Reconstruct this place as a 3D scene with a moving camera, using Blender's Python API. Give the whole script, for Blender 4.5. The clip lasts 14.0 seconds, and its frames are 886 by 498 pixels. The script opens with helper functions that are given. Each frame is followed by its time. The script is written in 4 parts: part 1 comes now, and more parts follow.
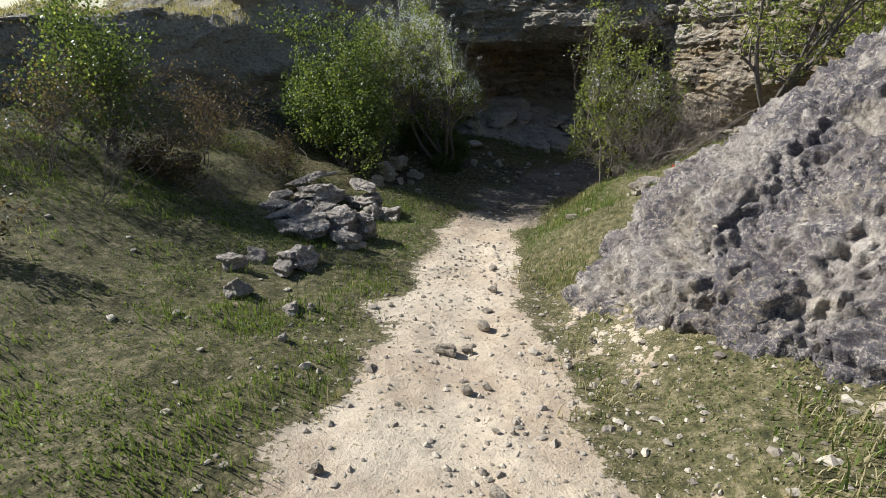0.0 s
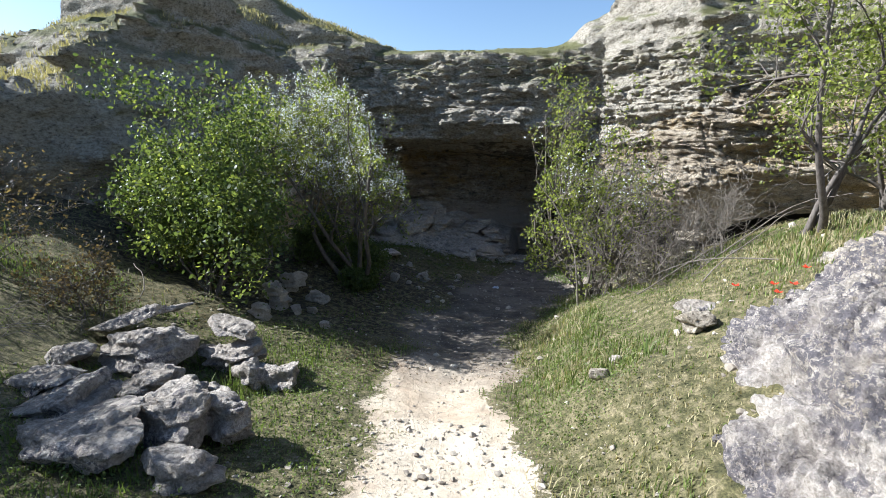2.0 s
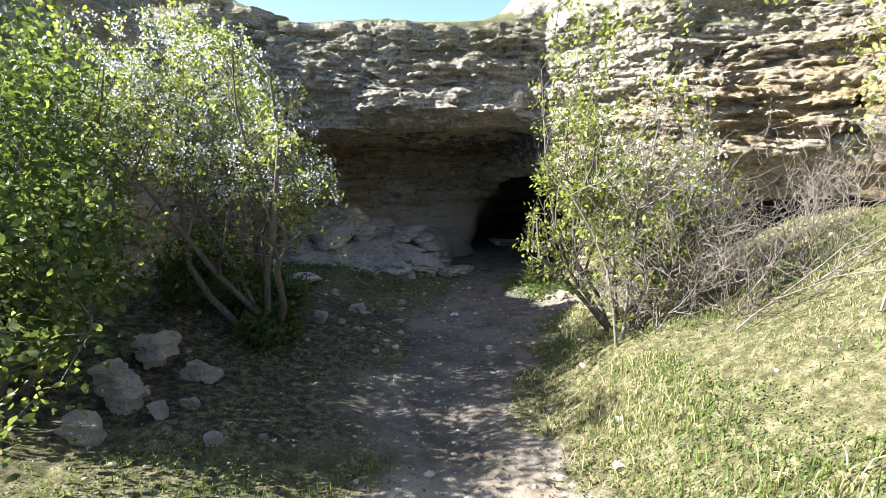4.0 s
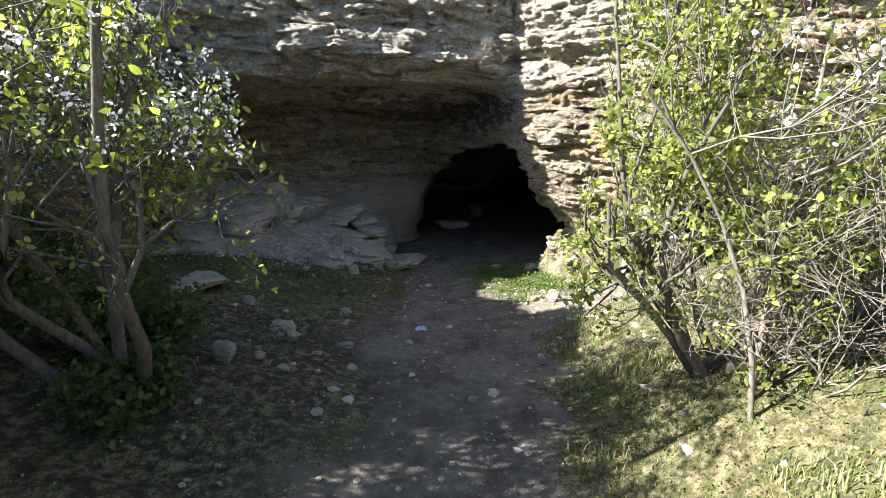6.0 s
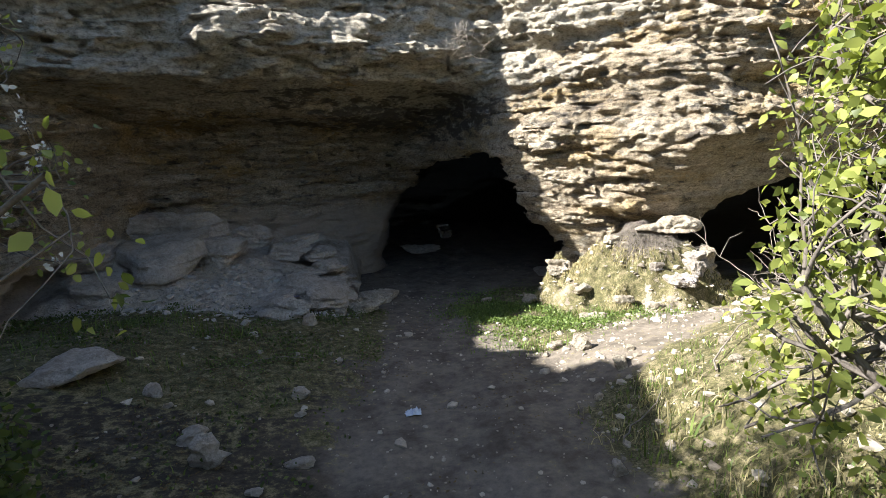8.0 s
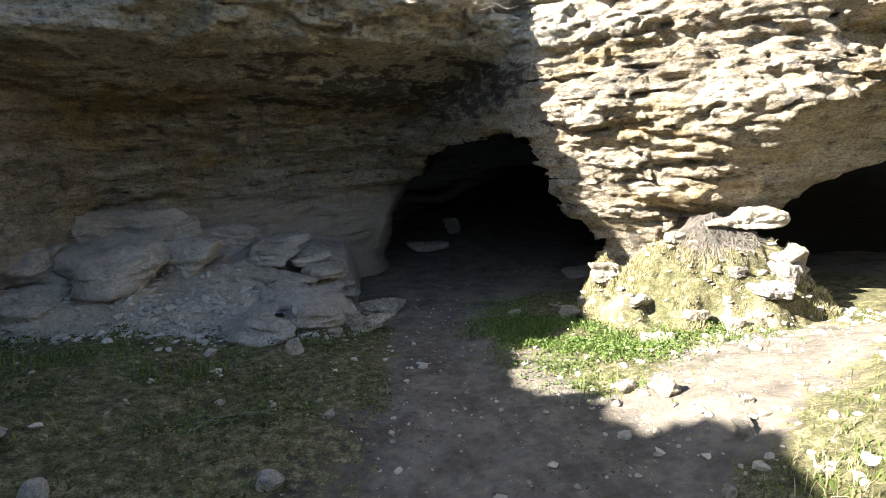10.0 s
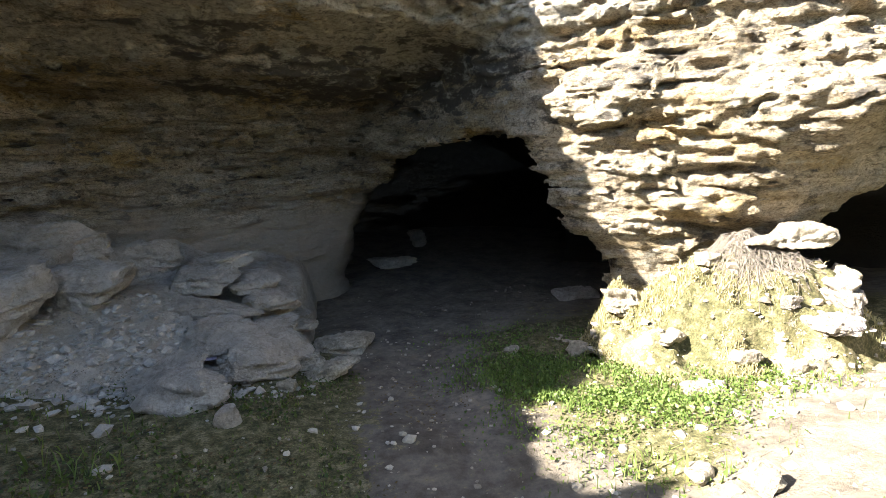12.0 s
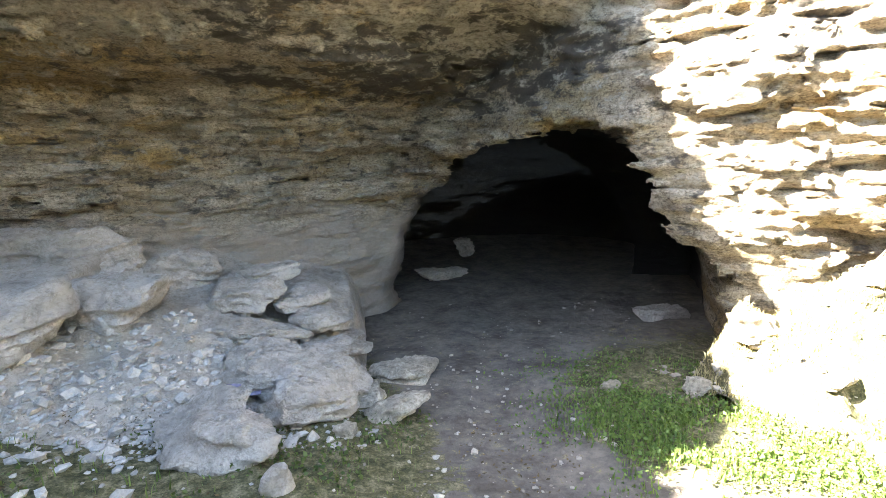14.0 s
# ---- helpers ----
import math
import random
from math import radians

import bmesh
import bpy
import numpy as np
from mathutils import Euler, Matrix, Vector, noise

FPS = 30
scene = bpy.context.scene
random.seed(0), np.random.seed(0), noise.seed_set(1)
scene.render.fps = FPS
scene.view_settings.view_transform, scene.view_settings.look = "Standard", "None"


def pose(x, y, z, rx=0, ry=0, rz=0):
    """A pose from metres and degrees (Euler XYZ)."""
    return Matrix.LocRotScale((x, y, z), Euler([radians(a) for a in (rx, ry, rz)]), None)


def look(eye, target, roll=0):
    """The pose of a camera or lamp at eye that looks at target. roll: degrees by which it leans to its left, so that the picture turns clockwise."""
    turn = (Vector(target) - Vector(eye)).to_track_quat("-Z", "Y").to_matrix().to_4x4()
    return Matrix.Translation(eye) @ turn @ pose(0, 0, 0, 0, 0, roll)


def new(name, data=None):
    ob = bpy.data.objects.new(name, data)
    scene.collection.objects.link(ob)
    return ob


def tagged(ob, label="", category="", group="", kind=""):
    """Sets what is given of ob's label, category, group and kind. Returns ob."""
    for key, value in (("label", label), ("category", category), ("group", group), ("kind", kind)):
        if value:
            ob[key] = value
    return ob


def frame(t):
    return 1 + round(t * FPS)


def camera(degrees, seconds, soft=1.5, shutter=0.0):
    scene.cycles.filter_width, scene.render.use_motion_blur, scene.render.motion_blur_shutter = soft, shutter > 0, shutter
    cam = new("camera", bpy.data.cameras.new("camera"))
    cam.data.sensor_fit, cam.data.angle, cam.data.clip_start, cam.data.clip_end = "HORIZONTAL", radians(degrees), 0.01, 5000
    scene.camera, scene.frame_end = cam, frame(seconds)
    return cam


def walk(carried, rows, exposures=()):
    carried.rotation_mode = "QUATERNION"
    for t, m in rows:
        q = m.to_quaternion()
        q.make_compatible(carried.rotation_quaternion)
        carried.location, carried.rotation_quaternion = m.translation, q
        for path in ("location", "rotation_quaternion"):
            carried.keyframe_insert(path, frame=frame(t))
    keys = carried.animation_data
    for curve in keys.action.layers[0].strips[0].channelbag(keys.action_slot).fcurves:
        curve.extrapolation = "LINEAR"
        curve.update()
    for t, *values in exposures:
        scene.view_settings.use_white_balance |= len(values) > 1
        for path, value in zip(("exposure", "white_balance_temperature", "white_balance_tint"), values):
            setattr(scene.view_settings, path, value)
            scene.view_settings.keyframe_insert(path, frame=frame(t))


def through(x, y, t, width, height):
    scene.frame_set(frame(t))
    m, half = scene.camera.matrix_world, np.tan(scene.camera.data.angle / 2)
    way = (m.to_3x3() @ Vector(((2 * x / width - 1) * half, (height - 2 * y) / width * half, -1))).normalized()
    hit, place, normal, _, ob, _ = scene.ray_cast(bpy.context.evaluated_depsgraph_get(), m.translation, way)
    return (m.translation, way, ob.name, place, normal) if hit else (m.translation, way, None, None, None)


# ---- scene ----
cam = camera(84.2, 14.0, soft=0.8)
PATH = [
    (0, (2.258, -5.626, 2.711), (1.509, -3.979, 1.858), -1.8),
    (0.5, (1.941, -5.016, 2.546), (1.295, -3.305, 1.736), -1.3),
    (1, (1.571, -4.449, 2.456), (1.035, -2.688, 1.674), -0.1),
    (1.5, (1.243, -3.85, 2.352), (0.788, -2.003, 1.734), 0.2),
    (2, (0.9, -3.292, 2.143), (0.513, -1.382, 1.689), 0.4),
    (2.2, (0.795, -3.067, 2.105), (0.428, -1.149, 1.675), 0.1),
    (4.3, (-0.122, -0.722, 1.72), (-0.081, 1.228, 1.28), -1.2),
    (4.5, (-0.167, -0.497, 1.669), (-0.104, 1.448, 1.209), -1.2),
    (5, (-0.303, 0.051, 1.608), (-0.167, 1.977, 1.086), -0.9),
    (5.5, (-0.388, 0.524, 1.546), (-0.174, 2.438, 1.007), -0.8),
    (6, (-0.429, 0.963, 1.474), (-0.133, 2.872, 0.954), 0.7),
    (6.5, (-0.486, 1.366, 1.433), (-0.087, 3.264, 0.947), 0.1),
    (7, (-0.473, 1.803, 1.337), (-0.049, 3.704, 0.885), -0.7),
    (7.5, (-0.504, 2.226, 1.31), (-0.06, 4.118, 0.839), -1.0),
    (8, (-0.447, 2.583, 1.252), (0.022, 4.476, 0.808), -1.6),
    (8.5, (-0.468, 2.962, 1.163), (0.027, 4.849, 0.72), -1.5),
    (9, (-0.396, 3.302, 1.117), (0.08, 5.193, 0.673), -2.2),
    (9.2, (-0.361, 3.436, 1.097), (0.09, 5.332, 0.647), -2.7),
    (11.3, (-0.275, 4.597, 1.054), (0.245, 6.463, 0.555), -1.9),
    (11.5, (-0.247, 4.716, 1.034), (0.298, 6.581, 0.558), -2.3),
    (12, (-0.285, 5.056, 0.951), (0.36, 6.896, 0.508), -1.2),
    (12.5, (-0.38, 5.384, 0.918), (0.134, 7.269, 0.489), -1.2),
    (13, (-0.371, 5.626, 0.87), (-0.071, 7.562, 0.471), -1.2),
    (13.5, (-0.434, 5.815, 0.852), (-0.003, 7.728, 0.456), -0.9),
    (14, (-0.437, 5.916, 0.823), (0.094, 7.8, 0.415), -1.6),
]
walk(cam, [(t, look(eye, target, roll)) for t, eye, target, roll in PATH],
     [(t, e, k, 9) for t, e, k in ((0, 0.66, 5850), (1.0, 0.9, 5700), (1.5, 1.08, 5600), (2.2, 1.5, 5450), (4.3, 2.22, 5900), (5.5, 2.22, 5950), (6.5, 2.18, 5950), (7.5, 2.1, 6000), (9.2, 2.35, 6000), (11.3, 3.12, 6350), (12.0, 3.02, 6350), (12.5, 3.05, 6350), (13.0, 4.15, 6350), (14.0, 4.85, 6350))])

# ---- world, sun, exposure ----
SUN = Vector((-1.0, -0.02, 0.76)).normalized()
world = bpy.data.worlds.new("world")
scene.world = world
world.use_nodes = True
sky = world.node_tree.nodes.new("ShaderNodeTexSky")
sky.sky_type, sky.sun_disc = "NISHITA", False
sky.sun_elevation = math.asin(SUN.z)
sky.sun_rotation = math.atan2(SUN.x, SUN.y)
bg = world.node_tree.nodes["Background"]
world.node_tree.links.new(sky.outputs[0], bg.inputs[0])
bg.inputs[1].default_value = 0.064
sun_data = bpy.data.lights.new("sun", "SUN")
sun_data.energy, sun_data.angle, sun_data.color = 5.0, radians(0.53), (1.0, 0.95, 0.86)
sun = new("sun", sun_data)
sun.matrix_world = look(SUN * 40, (0, 0, 0))


# ---- numbers: noise, ground and rock shapes ----
def lattice(i, j, k, seed):
    h = (i * 374761393 + j * 668265263 + k * 2147483647 + seed * 974634777) & 0xFFFFFFFF
    h = ((h ^ (h >> 13)) * 1274126177) & 0xFFFFFFFF
    return ((h ^ (h >> 16)) & 0xFFFF) / 32767.5 - 1.0


def vnoise(x, y, z, seed=0):
    """Smooth value noise, -1 to 1, on arrays."""
    x, y, z = np.broadcast_arrays(x, y, z)
    fx, fy, fz = np.floor(x), np.floor(y), np.floor(z)
    i, j, k = fx.astype(np.int64), fy.astype(np.int64), fz.astype(np.int64)
    u, v, w = x - fx, y - fy, z - fz
    u, v, w = u * u * (3 - 2 * u), v * v * (3 - 2 * v), w * w * (3 - 2 * w)
    out = 0
    for a in (0, 1):
        for b in (0, 1):
            for c in (0, 1):
                out = out + (u if a else 1 - u) * (v if b else 1 - v) * (w if c else 1 - w) * lattice(i + a, j + b, k + c, seed)
    return out


def fbm(x, y, z, octaves=3, seed=0):
    return sum(vnoise(x * 2 ** o, y * 2 ** o, z * 2 ** o, seed + o) / 2 ** o for o in range(octaves))


def ramp(a, b, x):
    t = np.clip((x - a) / (b - a), 0, 1)
    return t * t * (3 - 2 * t)


def path_x(y):
    return np.interp(y, [-9, -5.6, -3.7, 0, 2.8, 4.7, 7, 9.5, 12, 16], [3.6, 2.2, 1.4, 0.16, -0.05, 0.25, 0.55, 1.0, 2.0, 3.2])


def path_half(y):
    return np.interp(y, [-6, -3.7, 0, 2.8, 5, 7, 9.3, 11, 13], [0.9, 0.84, 0.5, 0.6, 0.8, 0.75, 0.55, 1.5, 4.0])


def ground_z(x, y):
    """Height of the ground without its small bumps."""
    x, y = np.asarray(x, float), np.asarray(y, float)
    z = np.interp(y, [-40, -9, -5.6, -3, -0.7, 1, 2.5, 4.5, 6, 8, 10, 12, 16], [2.6, 1.7, 1.1, 0.48, 0.12, -0.13, -0.38, -0.56, -0.76, -0.98, -1.25, -1.43, -1.6])
    px, hw = path_x(y), path_half(y)
    dr, dl = np.maximum(x - px - hw, 0), np.maximum(px - hw - x, 0)
    sr = np.interp(y, [-9, -4, 0, 2, 3.4, 5, 6, 7, 9, 11], [0.25, 0.3, 0.5, 0.55, 0.48, 0.42, 0.18, 0.03, 0.0, 0])
    z = z + sr * dr * ramp(0, 0.8, dr) * np.minimum(1, 3.2 / np.maximum(dr, 0.1))
    far = np.interp(y, [-9, 3, 7], [0.42, 0.4, 0.0])
    z = z + np.interp(y, [-6, 0, 4, 9, 11], [0.06, 0.08, 0.2, 0.16, 0]) * np.minimum(dl, 2.5)
    z = z + far * (3.2 * ramp(1.6, 6.6, dl) + 0.12 * fbm(x, y, 4, 3, 7) * ramp(1.5, 3, dl))
    return z


def ground_full(x, y):
    px, hw = path_x(y), path_half(y)
    off = ramp(-0.1, 0.5, np.abs(x - px) - hw)
    b = 0.03 * fbm(x * 1.3, y * 1.3, 0, 3, 5) * (0.5 + off) + 0.012 * fbm(x * 6, y * 6, 0, 2, 9)
    rut = -0.04 * np.exp(-((x - px) / 0.3) ** 2) * ramp(-6, -2, y)
    return ground_z(x, y) + b + rut


def cliff_field(x, y, z):
    """Positive inside the rock, about metres."""
    x0 = x
    x = x - 0.46 * np.clip(0.9 - z, 0, 2) * ramp(4.8, 3.4, x) * ramp(1.0, 1.6, x)
    base = np.interp(x, [-6, -3.7, -3.1, -2, -0.5, 0.5, 1.0, 1.65, 1.95, 2.2, 2.65, 3.1, 3.9, 5, 6.5, 8, 9.5, 11, 14],
                     [9.0, 9.1, 11.2, 11.6, 12.0, 12.5, 12.6, 11.5, 10.2, 9.3, 8.8, 8.4, 7.55, 7.4, 6.8, 5.6, 3.5, 0, -6])
    mid = np.interp(z, [1.2, 1.45, 1.6, 1.85, 2.05, 2.4, 2.8, 3.4, 4.2, 5.0, 6.0], [13.0, 12.0, 11.1, 10.3, 9.4, 9.1, 9.12, 9.3, 9.9, 14.0, 17.5]) + 0.11 * np.clip(x + 0.6, -3, 2.2)
    left = np.interp(z, [1.2, 1.45, 1.6, 1.85, 2.05, 2.8, 4.5, 5.5, 6.2], [13.0, 12.0, 10.8, 9.6, 8.7, 8.8, 9.5, 10.4, 14.0])
    high = ramp(2.4, 3.4, z)
    wl = ramp(-1.6, -3.6, x + 2.0 * high)
    over = mid * (1 - wl) + left * wl
    high_base = base + (np.minimum(base, 9.45) - base) * ramp(1.5, 2.15, z)
    lean = high_base + 0.22 * np.clip(z - 1.6, 0, 9) + np.interp(z, [4.2, 5.4, 6.4], [0, 0.3, 3.5])
    wr = ramp(0.7, 2.6, x + 0.2 * np.clip(z - 2.5, 0, 3))
    front = np.minimum(base + 0.1 * np.clip(z - 1, 0, 9), over) * (1 - wr) + lean * wr
    brow = np.interp(x0, [3.3, 3.95, 4.75, 6, 9], [0.8, 1.12, 1.41, 1.75, 2.2])
    front = front + 0.62 * np.clip(brow - z, 0, 1.7) * ramp(3.35, 4.1, x0)
    f = (front - y) * -0.75
    # side wall and its rim
    side = np.interp(y, [-20, -8, -3, 1.2, 2.5, 3.4, 5, 7, 9], [-9, -7.6, -7.2, -7.2, -6.2, -5.2, -4.75, -4.1, -3.7]) - 0.22 * np.clip(z - 2, 0, 9)
    rim = np.interp(y, [-12, -3, 1, 2.2, 3.1, 3.95, 4.8, 5.6, 6.7, 7.4, 7.8, 8.3, 10.1], [1.4, 2.6, 3.1, 3.2, 3.55, 4.1, 4.75, 4.85, 3.6, 3.25, 3.4, 4.05, 4.5])
    hill = np.interp(y, [2, 3.8, 4.4, 5.6, 6.5, 8.5, 12.5, 14, 18], [2.7, 3.25, 3.75, 4.4, 4.75, 5.25, 5.7, 5.4, 5.2]) - 0.12 * np.clip(-7 - x, 0, 6)
    rim = rim + (hill - rim) * ramp(-5.4, -6.8, x) * ramp(1.5, 3.0, y)
    f = np.maximum(f, np.minimum((side - x) * 0.9, rim - z))
    top = np.interp(x, [-6.8, -5.6, -4.6, -3.6, 1, 2.5, 5], [5.9, 5.0, 4.75, 4.5, 4.5, 5.3, 6.6])
    f = np.minimum(f, top + 0.05 * np.clip(y - 13, 0, 30) - z)
    return f


def caves(x, y, z):
    """Positive inside the hollows."""
    # main mouth, swept along its axis
    ax, ay = 0.55, 0.835
    dx, dy = x - 2.18, y - 11.45
    along, across = dx * ax + dy * ay, dx * ay - dy * ax
    wide = np.where(across > 0, 2.15, 1.95) + 0.25 * ramp(0, 2, along)
    arch = 1 - np.sqrt((np.abs(across) / wide) ** np.where(across > 0, 2.0, 2.3) + (np.clip(z + 1.5, 0, 9) / np.clip(2.5 + 0.08 * across, 1.5, 3.5)) ** 2.2)
    c = np.minimum(arch * 1.5, np.minimum(along + 1.5, 3.0 - along))
    room = (1 - np.sqrt(((x - 2.8) / 4.4) ** 2 + ((y - 15.7) / 3.0) ** 2 + ((z + 1.2) / 2.5) ** 2)) * 2.4
    c = np.maximum(c, room)
    right = (1 - np.sqrt(((x - 7.0) / 2.65) ** 2 + ((y - 8.3) / 2.6) ** 2 + ((z + 0.6) / 1.4) ** 2)) * 1.3
    c = np.maximum(c, right)
    hole = (1 - np.sqrt(((x + 4.5) / 1.2) ** 2 + ((y - 9.6) / 1.5) ** 2 + ((z + 0.5) / 0.6) ** 2)) * 0.6
    return np.maximum(c, hole)


def blocks(x, y, z, seed):
    """Broken beds: one offset for each cell of a warped brickwork."""
    row = np.floor(z)
    shift = lattice(row.astype(np.int64), 0, 0, seed + 1) * 3.0
    return lattice(np.floor(x + shift).astype(np.int64), np.floor(y + shift * 0.7).astype(np.int64), row.astype(np.int64), seed)


def strata(x, y, z):
    wob = 0.10 * vnoise(x * 0.5, y * 0.5, z * 0.6, 21) + 0.05 * vnoise(x * 1.7, y * 1.7, z * 1.7, 22) + 0.015 * vnoise(x * 7, y * 7, z * 7, 23)
    zz = z + wob
    wx, wy = x + 0.12 * vnoise(x * 3, y * 3, z * 3, 24) + 0.03 * vnoise(x * 11, y * 11, z * 11, 26), y + 0.12 * vnoise(x * 3, y * 3, z * 3, 25)
    a = vnoise(wx * 0.8, wy * 0.8, zz * 3.4, 31)
    c = vnoise(wx * 4.2, wy * 4.2, zz * 13, 33)
    d = fbm(x * 11, y * 11, zz * 18, 2, 34)
    gap = np.exp(-(vnoise(wx * 1.1, wy * 1.1, zz * 5.5, 36) / 0.08) ** 2) + 0.7 * np.exp(-(vnoise(wx * 2.3, wy * 2.3, zz * 9, 37) / 0.07) ** 2)
    split = np.exp(-(vnoise(wx * 1.8, wy * 1.8, zz * 0.8, 38) / 0.045) ** 2)
    big = 0.1 * np.tanh(3 * a) + 0.10 * fbm(x * 0.8, y * 0.8, z * 0.8, 2, 41)
    beds = 0.05 * blocks(wx * 1.2, wy * 1.2, zz * 5, 51) + 0.034 * blocks(wx * 3.4, wy * 3.4, zz * 12, 53) + 0.024 * blocks(wx * 7, wy * 7, zz * 17, 55)
    knobs = 0.034 * fbm(wx * 3.6, wy * 3.6, zz * 6.5, 3, 43)
    holes = 0.05 * np.clip(vnoise(wx * 5.5, wy * 5.5, zz * 8.5, 44) - 0.42, 0, 1)
    return big + beds + knobs - holes + 0.035 * np.tanh(5 * c) + 0.034 * d - 0.06 * gap - 0.05 * split


def rock_total(x, y, z):
    f, c = cliff_field(x, y, z), caves(x, y, z)
    near = np.minimum(f, -c)
    m = np.abs(near) < 0.75
    d = np.zeros(np.broadcast(x, y, z).shape)
    near = np.broadcast_to(near, d.shape).copy()
    X, Y, Z = (np.broadcast_to(v, d.shape)[m] for v in (x, y, z))
    calm = 0.55 + 0.45 * ramp(-0.2, 0.5, Z + 0.25 * vnoise(X, Y, 0, 8))
    inside = np.where(np.broadcast_to(-c, d.shape)[m] < np.broadcast_to(f, d.shape)[m] + 0.15, 0.5, 1.0)
    brow = np.interp(X, [3.3, 3.95, 4.75, 6, 9], [0.8, 1.12, 1.41, 1.75, 2.2])
    calm = calm * (1 - 0.7 * ramp(0.0, 0.15, brow - Z) * ramp(3.5, 4.0, X)) * (1 + 0.6 * ramp(2.4, 1.4, X) * ramp(-0.1, 0.4, Z) * ramp(2.2, 1.6, Z))
    near[m] += strata(X, Y, Z) * calm * inside * (1 - 0.8 * ramp(4.2, 4.8, Z) * ramp(2.5, 1.5, X))
    crusty = ramp(1.2, 1.9, Z) * ramp(3.4, 2.4, X) * ramp(4.8, 4.0, Z) * (Y > 6.5)
    near[m] += crusty * (0.085 * fbm(X * 4.5, Y * 4.5, Z * 6.5, 3, 19) - 0.05 * np.maximum(0, vnoise(X * 9, Y * 9, Z * 9, 21)))
    return near


def surface_nets(field, lo, hi, step):
    """A mesh of the zero surface of field in a box, with one vertex a cell."""
    n = [max(2, int((hi[a] - lo[a]) / step[a]) + 1) for a in range(3)]
    ax = [lo[a] + step[a] * np.arange(n[a]) for a in range(3)]
    v = field(ax[0][:, None, None], ax[1][None, :, None], ax[2][None, None, :])
    s = v > 0
    cs = [slice(None, -1), slice(1, None)]
    count = np.zeros([k - 1 for k in n], np.int8)
    pos = np.zeros([k - 1 for k in n] + [3], np.float32)
    hits = np.zeros([k - 1 for k in n], np.int8)
    for a in (0, 1):
        for b in (0, 1):
            for d in (0, 1):
                count += s[cs[a], cs[b], cs[d]]
    live = (count > 0) & (count < 8)
    idx = np.argwhere(live)
    acc, tot = np.zeros((len(idx), 3)), np.zeros(len(idx))
    for axis in range(3):
        o1, o2 = [q for q in range(3) if q != axis]
        for p in (0, 1):
            for q in (0, 1):
                i0 = idx.copy()
                i0[:, o1] += p
                i0[:, o2] += q
                i1 = i0.copy()
                i1[:, axis] += 1
                a0, a1 = v[tuple(i0.T)], v[tuple(i1.T)]
                cut = (a0 > 0) != (a1 > 0)
                t = np.where(cut, a0 / np.where(cut, a0 - a1, 1), 0)
                w = i0.astype(float)
                w[:, axis] += t
                acc += w * cut[:, None]
                tot += cut
    verts = acc / tot[:, None] * np.array(step) + np.array(lo)
    number = -np.ones(live.shape, np.int64)
    number[live] = np.arange(len(idx))
    quads = []
    for axis in range(3):
        o1, o2 = (axis + 1) % 3, (axis + 2) % 3
        sl0, sl1 = [slice(1, -1)] * 3, [slice(1, -1)] * 3
        sl0[axis], sl1[axis] = slice(0, -1), slice(1, None)
        change = s[tuple(sl0)] != s[tuple(sl1)]
        e = np.argwhere(change)
        up = s[tuple(sl0)][change]
        e[:, o1] += 1
        e[:, o2] += 1
        ring = []
        for p, q in ((0, 0), (1, 0), (1, 1), (0, 1)):
            w = e.copy()
            w[:, o1] -= 1 - p
            w[:, o2] -= 1 - q
            ring.append(number[tuple(w.T)])
        f = np.stack(ring, 1)
        f[~up] = f[~up][:, ::-1]
        quads.append(f)
    return verts, np.concatenate(quads)


def large_pieces(verts, quads, least):
    """Drops loose crumbs of a surface."""
    lab = np.arange(len(verts))
    while True:
        low = lab[quads].min(1)
        nxt = lab.copy()
        for k in range(4):
            np.minimum.at(nxt, quads[:, k], low)
        nxt = nxt[nxt]
        if np.array_equal(nxt, lab):
            break
        lab = nxt
    size = np.bincount(lab, minlength=len(verts))
    keep = size[lab] >= least
    where = np.cumsum(keep) - 1
    return verts[keep], where[quads[keep[quads[:, 0]]]]


def mesh_of(name, verts, faces, material=None, smooth=True):
    verts = np.asarray(verts, np.float32)
    faces = np.asarray(faces, np.int32)
    me = bpy.data.meshes.new(name)
    k = faces.shape[1]
    me.vertices.add(len(verts))
    me.vertices.foreach_set("co", verts.ravel())
    me.loops.add(faces.size)
    me.loops.foreach_set("vertex_index", faces.ravel())
    me.polygons.add(len(faces))
    me.polygons.foreach_set("loop_start", np.arange(0, faces.size, k, dtype=np.int32))
    me.polygons.foreach_set("use_smooth", np.full(len(faces), smooth))
    me.update(calc_edges=True)
    if material:
        me.materials.append(material)
    return me


def grid_mesh(name, xs, ys, height, material):
    X, Y = np.meshgrid(xs, ys, indexing="ij")
    v = np.stack([X, Y, height(X, Y)], -1).reshape(-1, 3)
    n, m = len(xs), len(ys)
    i = (np.arange(n - 1)[:, None] * m + np.arange(m - 1)[None]).ravel()
    return mesh_of(name, v, np.stack([i, i + m, i + m + 1, i + 1], 1), material)


def part(name, me, parent, label=""):
    ob = new(name, me)
    ob.parent = parent
    return tagged(ob, label)


# ---- materials ----
def material(name, rough=0.9):
    m = bpy.data.materials.new(name)
    m.use_nodes = True
    nt = m.node_tree
    b = nt.nodes["Principled BSDF"]
    b.inputs["Roughness"].default_value = rough
    b.inputs["Specular IOR Level"].default_value = 0.25
    return m, nt, b


def node(nt, kind, **inputs):
    n = nt.nodes.new(kind)
    for k, v in inputs.items():
        n.inputs[k.replace("_", " ")].default_value = v
    return n


